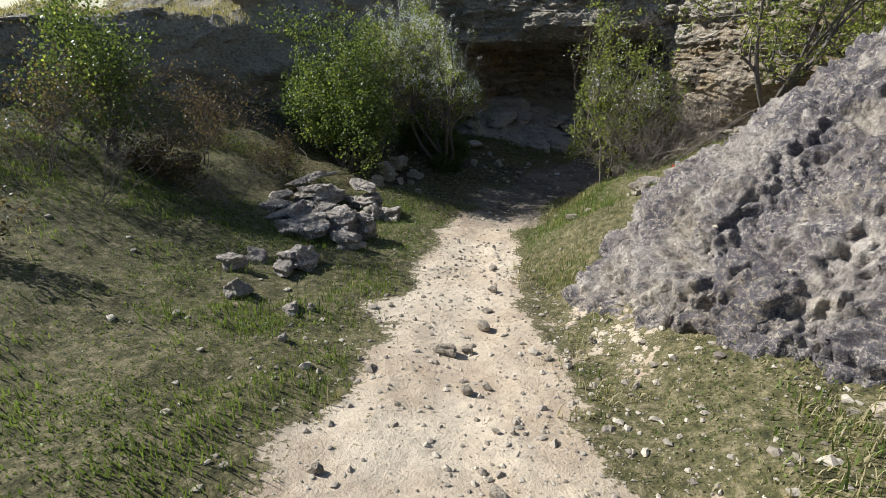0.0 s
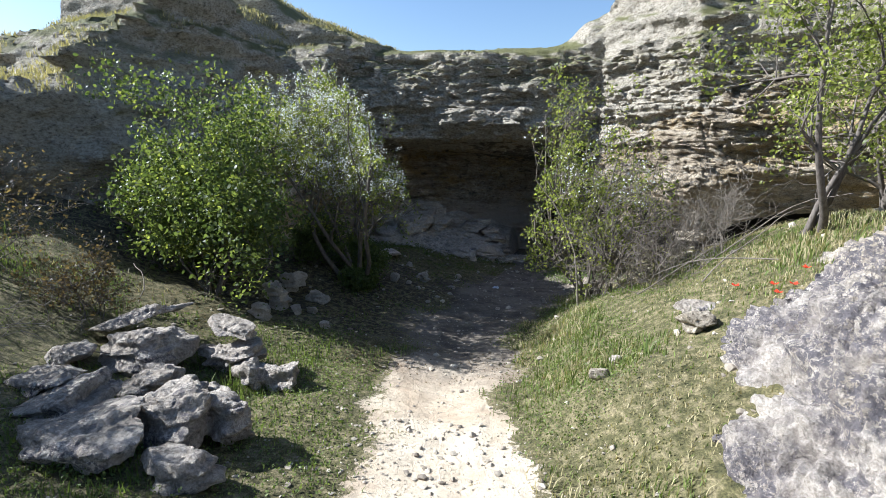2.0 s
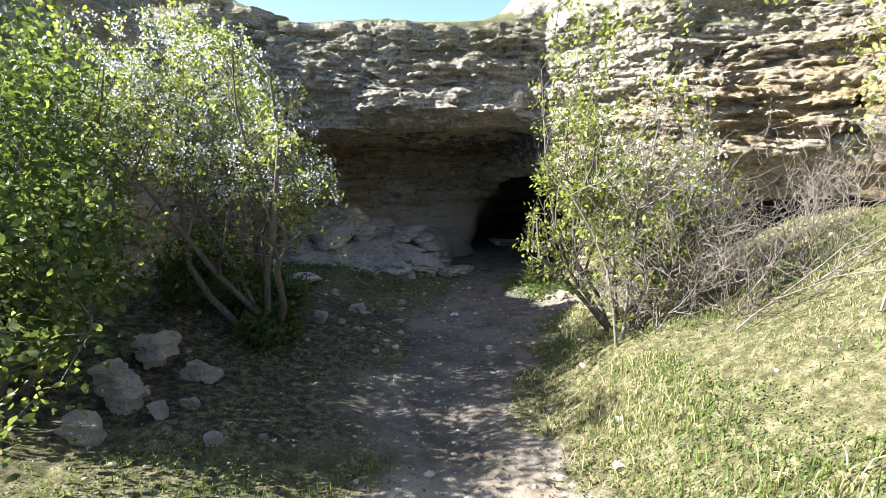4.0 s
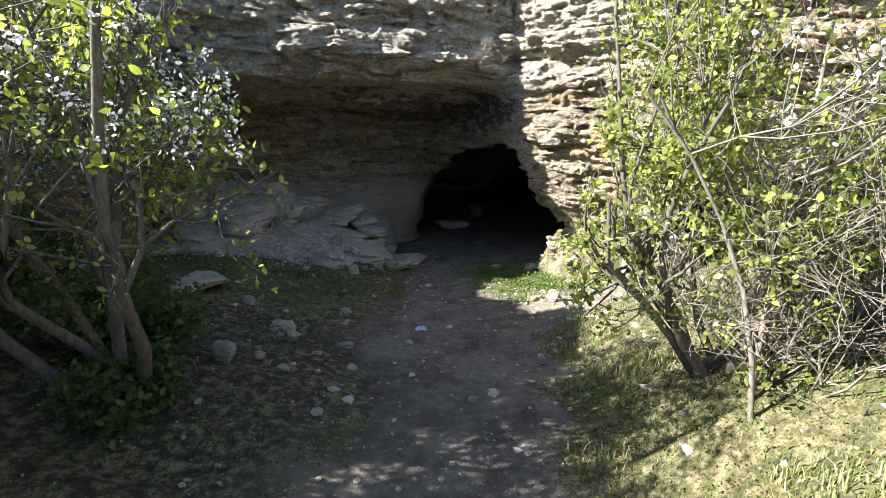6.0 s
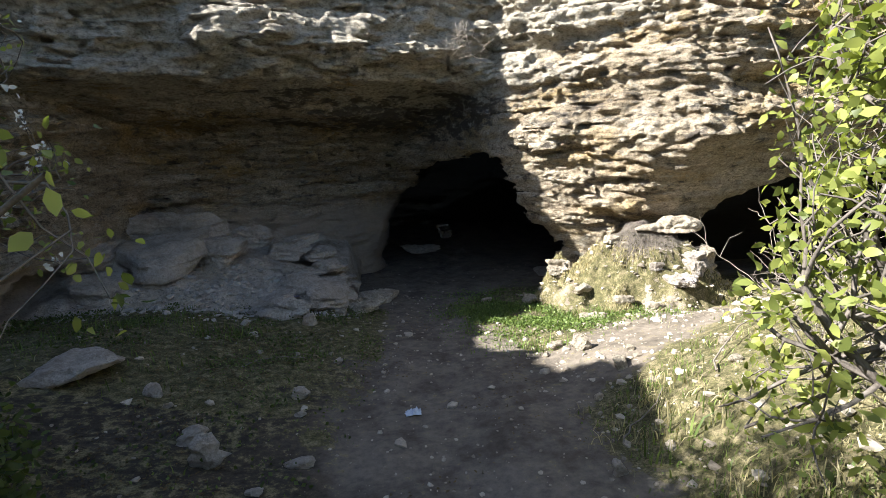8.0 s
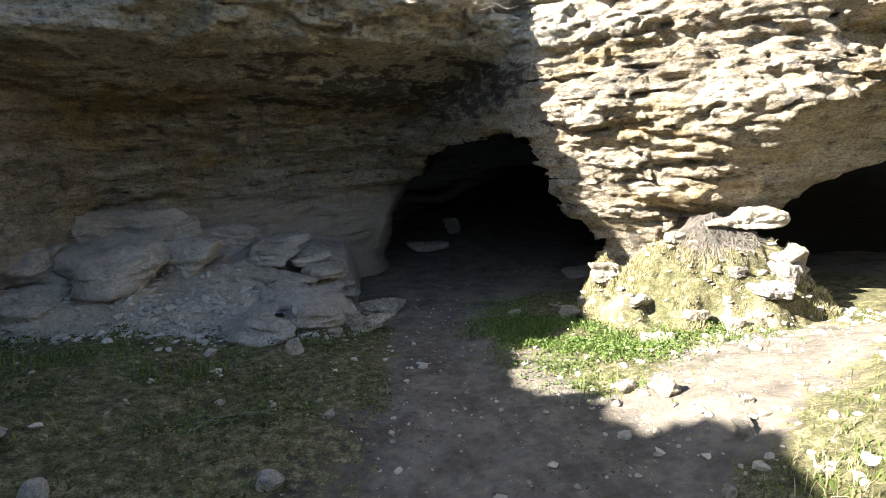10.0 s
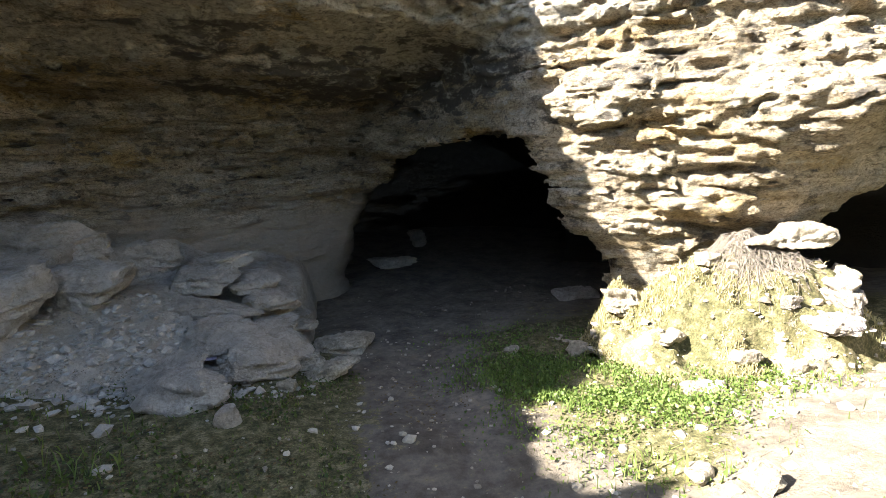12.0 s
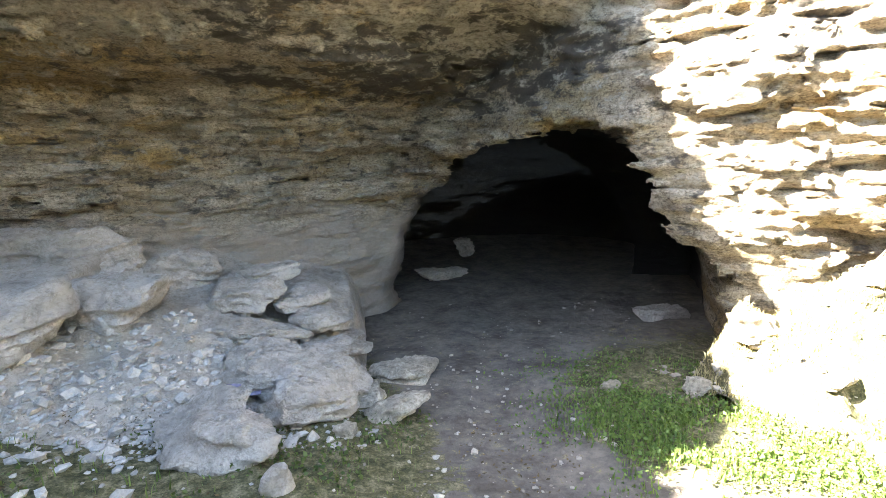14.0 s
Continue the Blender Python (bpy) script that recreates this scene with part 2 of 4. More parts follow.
def place(nt, scale=(1, 1, 1)):
    co = nt.nodes.new("ShaderNodeTexCoord")
    mp = nt.nodes.new("ShaderNodeMapping")
    mp.inputs["Scale"].default_value = scale
    nt.links.new(co.outputs["Object"], mp.inputs[0])
    return mp.outputs[0]


def noisy(nt, vec, scale, detail=4.0, rough=0.6):
    n = node(nt, "ShaderNodeTexNoise", Scale=scale, Detail=detail, Roughness=rough)
    nt.links.new(vec, n.inputs["Vector"])
    return n.outputs["Fac"]


def colours(nt, fac, stops):
    r = nt.nodes.new("ShaderNodeValToRGB")
    els = r.color_ramp.elements
    while len(els) < len(stops):
        els.new(0.5)
    for e, (p, c) in zip(els, stops):
        e.position, e.color = p, (*c, 1)
    nt.links.new(fac, r.inputs[0])
    return r.outputs[0]


def mix(nt, fac, a, b, mode="MIX"):
    n = nt.nodes.new("ShaderNodeMix")
    n.data_type, n.blend_type = "RGBA", mode
    for sock, v in ((n.inputs[0], fac), (n.inputs[6], a), (n.inputs[7], b)):
        if isinstance(v, (int, float)):
            sock.default_value = v
        elif isinstance(v, tuple):
            sock.default_value = (*v, 1)
        else:
            nt.links.new(v, sock)
    return n.outputs[2]


def bump(nt, bsdf, heights, strength=0.6):
    last = None
    for h, dist in heights:
        b = node(nt, "ShaderNodeBump", Strength=strength, Distance=dist)
        nt.links.new(h, b.inputs["Height"])
        if last:
            nt.links.new(last, b.inputs["Normal"])
        last = b.outputs[0]
    nt.links.new(last, bsdf.inputs["Normal"])


def attr(nt, name):
    n = nt.nodes.new("ShaderNodeAttribute")
    n.attribute_name = name
    return n.outputs["Fac"]


def rock_material(name, pale, mid, dark, ochre, lichen=0.0, banded=True, soot=False, dust=0.0):
    m, nt, b = material(name, 0.92)
    v = place(nt)
    flat = place(nt, (0.35, 0.35, 2.6)) if banded else v
    big, fine, grit = noisy(nt, flat, 2.2, 5), noisy(nt, v, 9, 6, 0.7), noisy(nt, v, 42, 5, 0.7)
    col = colours(nt, big, [(0.3, dark), (0.47, mid), (0.62, pale)])
    warm = colours(nt, noisy(nt, place(nt, (0.6, 0.6, 1.6)), 1.1, 4), [(0.48, (0, 0, 0)), (0.66, (0.85, 0.85, 0.85))])
    col = mix(nt, warm, col, ochre)
    grain = colours(nt, fine, [(0.3, (0.66, 0.64, 0.62)), (0.7, (1.2, 1.17, 1.13))])
    col = mix(nt, 1.0 - 0.6 * dust, col, grain, "MULTIPLY")
    col = mix(nt, 0.8 - 0.6 * dust, col, colours(nt, grit, [(0.34, (0.58, 0.56, 0.54)), (0.58, (1.14, 1.14, 1.14))]), "MULTIPLY")
    # dark bedding joints; shade of open cracks is drawn in with their colour
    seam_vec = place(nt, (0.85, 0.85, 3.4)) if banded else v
    seam_shade = colours(nt, noisy(nt, seam_vec, 2.6, 6, 0.65), [(0.455, (1, 1, 1)), (0.475, (0.34, 0.3, 0.26)), (0.5, (1, 1, 1))])
    seam_shade2 = colours(nt, noisy(nt, seam_vec, 6.5, 5, 0.6), [(0.5, (1, 1, 1)), (0.52, (0.45, 0.41, 0.36)), (0.54, (1, 1, 1))])
    col = mix(nt, 0.7 if banded else 0.25, col, seam_shade, "MULTIPLY")
    col = mix(nt, 0.65 if banded else 0.2, col, seam_shade2, "MULTIPLY")
    pits = colours(nt, noisy(nt, place(nt, (1, 1, 1.7)), 21, 6, 0.8), [(0.4, (0.3, 0.26, 0.22)), (0.47, (1, 1, 1))])
    col = mix(nt, 0.75 if banded else 0.3, col, pits, "MULTIPLY")
    if lichen:
        spots = colours(nt, noisy(nt, v, 24, 8, 0.85), [(0.5 - 0.05 * lichen, (0, 0, 0)), (0.53 - 0.05 * lichen, (1, 1, 1))])
        patch = colours(nt, noisy(nt, v, 1.6, 4, 0.7), [(0.5 - 0.1 * lichen, (0, 0, 0)), (0.6 - 0.08 * lichen, (1, 1, 1))])
        both = mix(nt, 1.0, spots, patch, "MULTIPLY")
        col = mix(nt, both, col, mix(nt, grit, (0.07, 0.06, 0.065), (0.24, 0.215, 0.22)))
    if soot:
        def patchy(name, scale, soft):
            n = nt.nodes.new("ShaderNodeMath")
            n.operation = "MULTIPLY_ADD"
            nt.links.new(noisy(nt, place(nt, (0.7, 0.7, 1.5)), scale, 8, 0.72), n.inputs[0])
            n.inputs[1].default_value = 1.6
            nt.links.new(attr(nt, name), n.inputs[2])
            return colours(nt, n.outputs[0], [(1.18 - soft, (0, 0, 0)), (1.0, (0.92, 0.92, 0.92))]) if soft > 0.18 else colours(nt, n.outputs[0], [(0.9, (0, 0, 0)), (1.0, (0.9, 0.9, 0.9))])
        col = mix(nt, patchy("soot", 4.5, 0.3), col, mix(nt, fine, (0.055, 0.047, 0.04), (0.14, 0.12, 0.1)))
        col = mix(nt, patchy("crust", 7, 0.3), col, colours(nt, noisy(nt, place(nt, (1, 1, 1.6)), 15, 8, 0.8), [(0.36, (0.09, 0.078, 0.065)), (0.47, (0.42, 0.365, 0.285)), (0.62, (0.66, 0.6, 0.49))]))
        col = mix(nt, attr(nt, "dust"), col, mix(nt, fine, (0.45, 0.37, 0.295), (0.63, 0.535, 0.435)))
        # cave walls go near black: the gloom inside is put into the colour
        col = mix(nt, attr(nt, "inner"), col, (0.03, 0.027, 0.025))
        col = mix(nt, attr(nt, "turf"), col, mix(nt, fine, (0.10, 0.11, 0.035), (0.22, 0.2, 0.09)))
    nt.links.new(col, b.inputs["Base Color"])
    heights = [(fine, 0.08), (grit, 0.03)]
    if banded:
        heights.insert(0, (noisy(nt, place(nt, (0.3, 0.3, 2.2)), 9, 6, 0.75), 0.12))
    bump(nt, b, heights, 1.0)
    return m


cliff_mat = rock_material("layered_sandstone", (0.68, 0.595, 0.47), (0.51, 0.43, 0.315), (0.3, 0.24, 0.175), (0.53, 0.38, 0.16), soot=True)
boulder_mat = rock_material("pale_boulder", (0.68, 0.615, 0.54), (0.53, 0.475, 0.41), (0.33, 0.285, 0.24), (0.46, 0.39, 0.29), lichen=0.2, banded=False)
rubble_mat = rock_material("dusty_sandstone", (0.63, 0.56, 0.475), (0.53, 0.465, 0.39), (0.37, 0.32, 0.265), (0.51, 0.435, 0.335), banded=False, dust=1.0)
outcrop_mat = rock_material("lichen_rock", (0.66, 0.6, 0.53), (0.5, 0.45, 0.4), (0.3, 0.26, 0.24), (0.55, 0.48, 0.37), lichen=0.82, banded=False)
pale_mat = rock_material("pale_stone", (0.62, 0.56, 0.46), (0.5, 0.44, 0.35), (0.36, 0.31, 0.24), (0.5, 0.4, 0.28), banded=False)


def soil_material():
    m, nt, b = material("soil_and_turf", 0.95)
    v = place(nt)
    fine, grit, big = noisy(nt, v, 13, 7, 0.7), noisy(nt, v, 70, 4, 0.7), noisy(nt, v, 1.4, 4)
    dirt = colours(nt, big, [(0.35, (0.46, 0.35, 0.24)), (0.6, (0.64, 0.53, 0.39))])
    dirt = mix(nt, 1.0, dirt, colours(nt, fine, [(0.3, (0.7, 0.7, 0.7)), (0.7, (1.15, 1.15, 1.15))]), "MULTIPLY")
    # much darker copy of the dirt; shade on the track is put into it
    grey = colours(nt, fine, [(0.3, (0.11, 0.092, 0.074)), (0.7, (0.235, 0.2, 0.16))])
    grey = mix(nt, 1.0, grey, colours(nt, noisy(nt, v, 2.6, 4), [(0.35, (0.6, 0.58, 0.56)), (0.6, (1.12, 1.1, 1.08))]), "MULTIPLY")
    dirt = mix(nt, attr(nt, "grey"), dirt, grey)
    # leaf-mould brown, taken darker so that tree shade sits in the colour
    dirt = mix(nt, attr(nt, "humus_shade"), dirt, colours(nt, fine, [(0.35, (0.035, 0.028, 0.02)), (0.65, (0.10, 0.08, 0.058))]))
    turf = colours(nt, fine, [(0.3, (0.03, 0.032, 0.014)), (0.48, (0.11, 0.1, 0.045)), (0.68, (0.28, 0.23, 0.14))])
    turf = mix(nt, 1.0, turf, colours(nt, grit, [(0.35, (0.5, 0.5, 0.48)), (0.65, (1.3, 1.28, 1.2))]), "MULTIPLY")
    edge = nt.nodes.new("ShaderNodeMath")
    edge.operation = "MULTIPLY_ADD"
    nt.links.new(fine, edge.inputs[0])
    edge.inputs[1].default_value = 1.5
    nt.links.new(attr(nt, "turf"), edge.inputs[2])
    sharp = colours(nt, edge.outputs[0], [(0.9, (0, 0, 0)), (1.25, (1, 1, 1))])
    nt.links.new(mix(nt, sharp, dirt, turf), b.inputs["Base Color"])
    bump(nt, b, [(fine, 0.04), (grit, 0.012)], 0.7)
    return m


def leaf_material(name, low, high, gloss=0.42, through=0.5, glow=(1.2, 1.25, 0.65)):
    m, nt, b = material(name, gloss)
    geo = nt.nodes.new("ShaderNodeNewGeometry")
    col = colours(nt, geo.outputs["Random Per Island"], [(0.0, low), (1.0, high)])
    nt.links.new(col, b.inputs["Base Color"])
    tr = nt.nodes.new("ShaderNodeBsdfTranslucent")
    nt.links.new(mix(nt, 1.0, col, glow, "MULTIPLY"), tr.inputs[0])
    ms = nt.nodes.new("ShaderNodeMixShader")
    ms.inputs[0].default_value = through
    nt.links.new(b.outputs[0], ms.inputs[1])
    nt.links.new(tr.outputs[0], ms.inputs[2])
    nt.links.new(ms.outputs[0], nt.nodes["Material Output"].inputs[0])
    return m


def bark_material(name, dark, pale):
    m, nt, b = material(name, 0.9)
    v = place(nt, (1, 1, 0.3))
    n = noisy(nt, v, 40, 5, 0.7)
    nt.links.new(colours(nt, n, [(0.3, dark), (0.7, pale)]), b.inputs["Base Color"])
    bump(nt, b, [(n, 0.01)])
    return m


soil_mat = soil_material()
grass_mat = leaf_material("grass_blades", (0.085, 0.12, 0.028), (0.21, 0.255, 0.075), 0.5, 0.35)
dry_mat = leaf_material("dry_grass_blades", (0.30, 0.26, 0.14), (0.45, 0.38, 0.22), 0.6, 0.3)
fresh_mat = leaf_material("fresh_leaves", (0.07, 0.095, 0.022), (0.40, 0.42, 0.11))
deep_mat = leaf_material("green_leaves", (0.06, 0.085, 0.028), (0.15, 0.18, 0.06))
rust_mat = leaf_material("reddish_leaves", (0.06, 0.048, 0.032), (0.17, 0.115, 0.065))
blossom_mat = leaf_material("white_blossom", (0.74, 0.74, 0.7), (0.86, 0.85, 0.84), 0.6, 0.4, (1.0, 1.0, 0.97))
bark_mat = bark_material("grey_bark", (0.07, 0.055, 0.045), (0.19, 0.165, 0.14))
twig_mat = bark_material("pale_twig_bark", (0.11, 0.09, 0.07), (0.27, 0.23, 0.19))
lush_mat = leaf_material("lush_leaves", (0.07, 0.11, 0.025), (0.19, 0.25, 0.07), 0.5, 0.35)
poppy_mat = leaf_material("poppy_petals", (0.6, 0.03, 0.02), (0.7, 0.08, 0.03), 0.5, 0.3)

# ---- ground ----
def turf_amount(x, y):
    d = np.abs(x - path_x(y)) - path_half(y)
    n = 0.2 * fbm(x * 1.6, y * 1.6, 3, 4, 61)
    t = ramp(-0.15, 0.45, d + n)
    u = np.clip(((x - 1.6) * 2.1 + (y - 6.15) * 0.8) / 5.05, 0, 1)
    bare = ramp(0.85, 0.4, np.hypot(x - 1.6 - 2.1 * u, y - 6.15 - 0.8 * u) + 0.9 * n) * (x > path_x(y) + 0.3)
    thin = 1 - 0.5 * ramp(3.5, 5.0, y) * ramp(-0.3, 0.3, fbm(x * 1.7, y * 1.7, 5, 3, 63))
    thin = thin * (1 - 0.8 * ramp(0.8, 2.0, y) * ramp(7.5, 5.5, y) * ramp(-0.2, -0.9, x))
    pale = 1 - 0.75 * ramp(1.2, 1.8, x) * ramp(-0.3, -1.6, y) * ramp(-0.5, 0.2, fbm(x * 2.2, y * 2.2, 5, 3, 64))
    return t * thin * pale * (1 - 0.95 * bare) * ramp(12.0, 9.5, y + 0.35 * x)


def with_attribute(me, name, fn):
    co = np.zeros(len(me.vertices) * 3, np.float32)
    me.vertices.foreach_get("co", co)
    co = co.reshape(-1, 3).astype(float)
    a = me.attributes.new(name, "FLOAT", "POINT")
    a.data.foreach_set("value", np.asarray(fn(co[:, 0], co[:, 1], co[:, 2]), np.float32))


xs = np.concatenate([[-400, -120, -40, -20, -13], np.arange(-9, -3, 0.12), np.arange(-3, 5, 0.045), np.arange(5, 10, 0.12), [13, 20, 40, 120, 400]])
ys = np.concatenate([[-400, -120, -40, -20, -12], np.arange(-8, -4.5, 0.12), np.arange(-4.5, 12, 0.045), np.arange(12, 19, 0.12), [25, 40, 120, 400]])
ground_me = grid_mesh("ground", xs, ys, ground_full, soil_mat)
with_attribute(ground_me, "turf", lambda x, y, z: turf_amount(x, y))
# Lays the darker dirt over the shaded track and the ground near the cave.
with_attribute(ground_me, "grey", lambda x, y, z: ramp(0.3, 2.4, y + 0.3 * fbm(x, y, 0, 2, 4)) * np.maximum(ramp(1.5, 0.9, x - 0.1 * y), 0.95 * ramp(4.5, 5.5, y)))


# Leaf-mould area left of the track, which also carries painted tree shade.
def humus_shade(x, y):
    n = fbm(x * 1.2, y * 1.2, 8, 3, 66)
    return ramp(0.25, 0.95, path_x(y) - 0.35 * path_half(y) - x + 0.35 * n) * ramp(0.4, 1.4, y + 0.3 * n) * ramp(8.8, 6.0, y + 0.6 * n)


with_attribute(ground_me, "humus_shade", lambda x, y, z: humus_shade(x, y))
ground = tagged(new("ground", ground_me), "worn earth track with pebbles between rough turf", "ground", kind="structure")

# ---- cliff ----
def cliff_attributes(me):
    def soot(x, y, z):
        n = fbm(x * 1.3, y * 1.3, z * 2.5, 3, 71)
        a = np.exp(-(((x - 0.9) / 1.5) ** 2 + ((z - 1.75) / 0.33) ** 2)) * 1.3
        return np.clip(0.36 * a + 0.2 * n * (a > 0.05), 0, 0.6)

    # Mask of the painted cave gloom, rising with depth along the cave axis.
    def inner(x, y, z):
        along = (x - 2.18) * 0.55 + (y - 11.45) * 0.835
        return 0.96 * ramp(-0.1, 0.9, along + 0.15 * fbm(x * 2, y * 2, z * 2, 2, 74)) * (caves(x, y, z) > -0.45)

    def dust(x, y, z):
        n = fbm(x * 1.6, y * 1.6, z * 2.4, 3, 75)
        return 0.85 * ramp(0.35, -0.25, z + 0.3 * n) * ramp(1.9, 1.2, x)

    def crust(x, y, z):
        n = fbm(x * 2.2, y * 2.2, z * 3.5, 3, 72)
        return 0.55 * ramp(1.5, 2.4, z + 0.3 * n - 0.6 * np.clip(x - 2.2, 0, 3))

    nor = np.zeros(len(me.vertices) * 3, np.float32)
    me.vertices.foreach_get("normal", nor)
    nz = nor.reshape(-1, 3)[:, 2]
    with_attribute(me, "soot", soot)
    with_attribute(me, "crust", crust)
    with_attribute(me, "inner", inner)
    with_attribute(me, "dust", dust)
    with_attribute(me, "turf", lambda x, y, z: ramp(0.45, 0.8, nz + 0.2 * fbm(x, y, z, 2, 73)) * ramp(2.9, 3.8, z))


near_lo, near_hi = (-4.6, 6.8, -1.9), (6.8, 14.7, 4.0)
cv, cq = large_pieces(*surface_nets(rock_total, near_lo, near_hi, (0.031, 0.031, 0.019)), 3000)
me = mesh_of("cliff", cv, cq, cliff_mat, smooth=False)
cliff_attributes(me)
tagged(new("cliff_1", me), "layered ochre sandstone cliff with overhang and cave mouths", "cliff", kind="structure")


def rest_field(x, y, z):
    f = rock_total(x, y, z)
    box = np.minimum(np.minimum(np.minimum(x - near_lo[0] - 0.1, near_hi[0] - 0.1 - x), np.minimum(y - near_lo[1] - 0.1, near_hi[1] - 0.1 - y)), near_hi[2] - 0.1 - z)
    return np.minimum(f, -box)


cv, cq = large_pieces(*surface_nets(rest_field, (-13, -12, -2), (13, 24, 7.2), (0.11, 0.11, 0.07)), 1500)
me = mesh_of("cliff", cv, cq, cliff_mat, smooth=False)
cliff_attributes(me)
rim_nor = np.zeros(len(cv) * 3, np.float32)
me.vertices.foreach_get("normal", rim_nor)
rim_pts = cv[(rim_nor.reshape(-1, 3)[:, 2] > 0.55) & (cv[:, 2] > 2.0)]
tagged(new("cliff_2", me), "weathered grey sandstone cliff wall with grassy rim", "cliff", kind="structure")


# ---- outcrop beside the track ----
def outcrop_z(x, y):
    edge = np.interp(y, [-6, -4, -3, -2.2, -1.5, -0.6, 0, 0.5, 1.2, 2], [6.6, 5.1, 3.65, 2.35, 1.8, 1.82, 2.1, 2.6, 3.4, 4.6])
    d = x - edge + 0.12 * fbm(x * 2, y * 2, 0, 2, 82)
    base = ground_z(edge, y)
    h = base + np.where(d > 0, np.interp(d, [0, 0.5, 1, 1.5, 2, 2.5, 3, 3.6, 4.6, 6], [0, 0.58, 1.08, 1.5, 1.85, 2.05, 2.0, 1.6, 0.3, -1.5]), 1.4 * d)
    return h + 0.16 * fbm(x * 0.9, y * 0.9, 2, 2, 81) * ramp(0, 0.8, d) - 0.05


def outcrop_rough(x, y):
    """The outcrop with its ledges and lichen crust, pushed out along its slope."""
    e = 0.02
    z = outcrop_z(x, y)
    n = np.stack([outcrop_z(x - e, y) - outcrop_z(x + e, y), outcrop_z(x, y - e) - outcrop_z(x, y + e), np.full(x.shape, 2 * e)], -1)
    n /= np.linalg.norm(n, axis=-1)[..., None]
    step = np.tanh(3 * vnoise(x * 1.6, y * 1.3, z * 4.5, 83))
    lumps = fbm(x * 4, y * 4, z * 4, 3, 84)
    crust = np.abs(fbm(x * 9, y * 9, z * 9, 3, 86))
    nodes = np.tanh(5 * vnoise(x * 15, y * 15, z * 15, 88)) + 0.8 * np.tanh(5 * vnoise(x * 27, y * 27, z * 27, 89))
    off = 0.07 * step + 0.06 * lumps + 0.05 * crust + 0.024 * nodes + 0.016 * vnoise(x * 38, y * 38, z * 38, 87)
    return np.stack([x, y, z], -1) + n * off[..., None]


gxs, gys = np.arange(1.3, 5.6, 0.017), np.arange(-4.6, 1.9, 0.017)
X, Y = np.meshgrid(gxs, gys, indexing="ij")
i = (np.arange(len(gxs) - 1)[:, None] * len(gys) + np.arange(len(gys) - 1)[None]).ravel()
me = mesh_of("rock_outcrop", outcrop_rough(X, Y).reshape(-1, 3), np.stack([i, i + len(gys), i + len(gys) + 1, i + 1], 1), outcrop_mat)
tagged(new("rock_outcrop", me), "sloping rock outcrop crusted with grey and black lichen", "rock")


# ---- loose rocks ----
def unit_ball(levels):
    bm = bmesh.new()
    bmesh.ops.create_icosphere(bm, subdivisions=levels, radius=1)
    v = np.array([p.co[:] for p in bm.verts])
    f = np.array([[p.index for p in q.verts] for q in bm.faces])
    bm.free()
    return v, f


BALLS = {n: unit_ball(n) for n in (1, 2, 3, 5)}


def rock_mesh(name, w, d, h, seed, mat, levels=5, cuts=11, edge=70):
    """An angular rock: a ball cut by planes, with worn edges, bedding and pits; w, d, h are its full sizes."""
    rng = np.random.default_rng(seed)
    v, f = BALLS[levels]
    n = rng.normal(size=(cuts, 3))
    n[:3] = [(0, 0, 1), (0.1, 0.1, -1), (0, -1, 0.15)]
    n += rng.normal(size=n.shape) * 0.12
    n /= np.linalg.norm(n, axis=1)[:, None]
    off = rng.uniform(0.5, 0.92, cuts)
    r = 1.0 / (np.sum(np.maximum(v @ n.T / off, 1e-3) ** edge, axis=1) ** (1 / edge))
    r = np.minimum(r, 1.15)
    p = v * r[:, None] * np.array([w, d, h]) / 2
    s = seed * 3.7
    q = p + s
    if levels > 2:
        size = (w * d * h) ** (1 / 3)
        k = 2.2 / size
        lump = 0.03 * size * fbm(q[:, 0] * k, q[:, 1] * k, q[:, 2] * k * 1.6, 3, 11)
        bed = 0.028 * np.tanh(3 * vnoise(q[:, 0] * 3, q[:, 1] * 3, q[:, 2] * 26, 12))
        pit = 0.02 * fbm(q[:, 0] * 22, q[:, 1] * 22, q[:, 2] * 22, 2, 13)
        p = p + v * (lump + bed * min(1, size * 3) + pit * min(1, size * 3))[:, None]
    p[:, 2] -= p[:, 2].min()
    return mesh_of(name, p, f, mat, smooth=False)


def rock(name, x, y, w, h, seed, mat, label, group="", z=None, d=None, tilt=None, sink=0.12, levels=5, edge=70, turn=None):
    rng = random.Random(seed)
    ob = new(name, rock_mesh(name, w, d or w * rng.uniform(0.65, 0.95), h * 1.12, seed, mat, levels, edge=edge))
    rx, ry = tilt if tilt else (rng.uniform(-6, 6), rng.uniform(-6, 6))
    z0 = float(ground_full(np.array(x), np.array(y))) if z is None else z
    ob.matrix_world = pose(x, y, z0 - sink * h, rx, ry, rng.uniform(-25, 25) if turn is None else turn)
    return tagged(ob, label, "rock", group)


PILE = [(-1.6, -1.28, 0.74, 0.32), (-1.3, -0.94, 0.62, 0.36), (-1.0, -0.8, 0.36, 0.4), (-2.05, -0.92, 0.56, 0.26), (-2.25, -0.05, 0.66, 0.36),
        (-1.78, 0.28, 0.58, 0.36), (-1.39, 0.1, 0.31, 0.25), (-1.15, 0.15, 0.34, 0.26), (-0.89, -1.36, 0.36, 0.27), (-1.65, -0.37, 0.27, 0.2),
        (-1.58, -0.22, 0.23, 0.16), (-1.95, -0.3, 0.36, 0.22), (-1.5, -0.62, 0.24, 0.16), (-1.8, -0.75, 0.22, 0.14)]
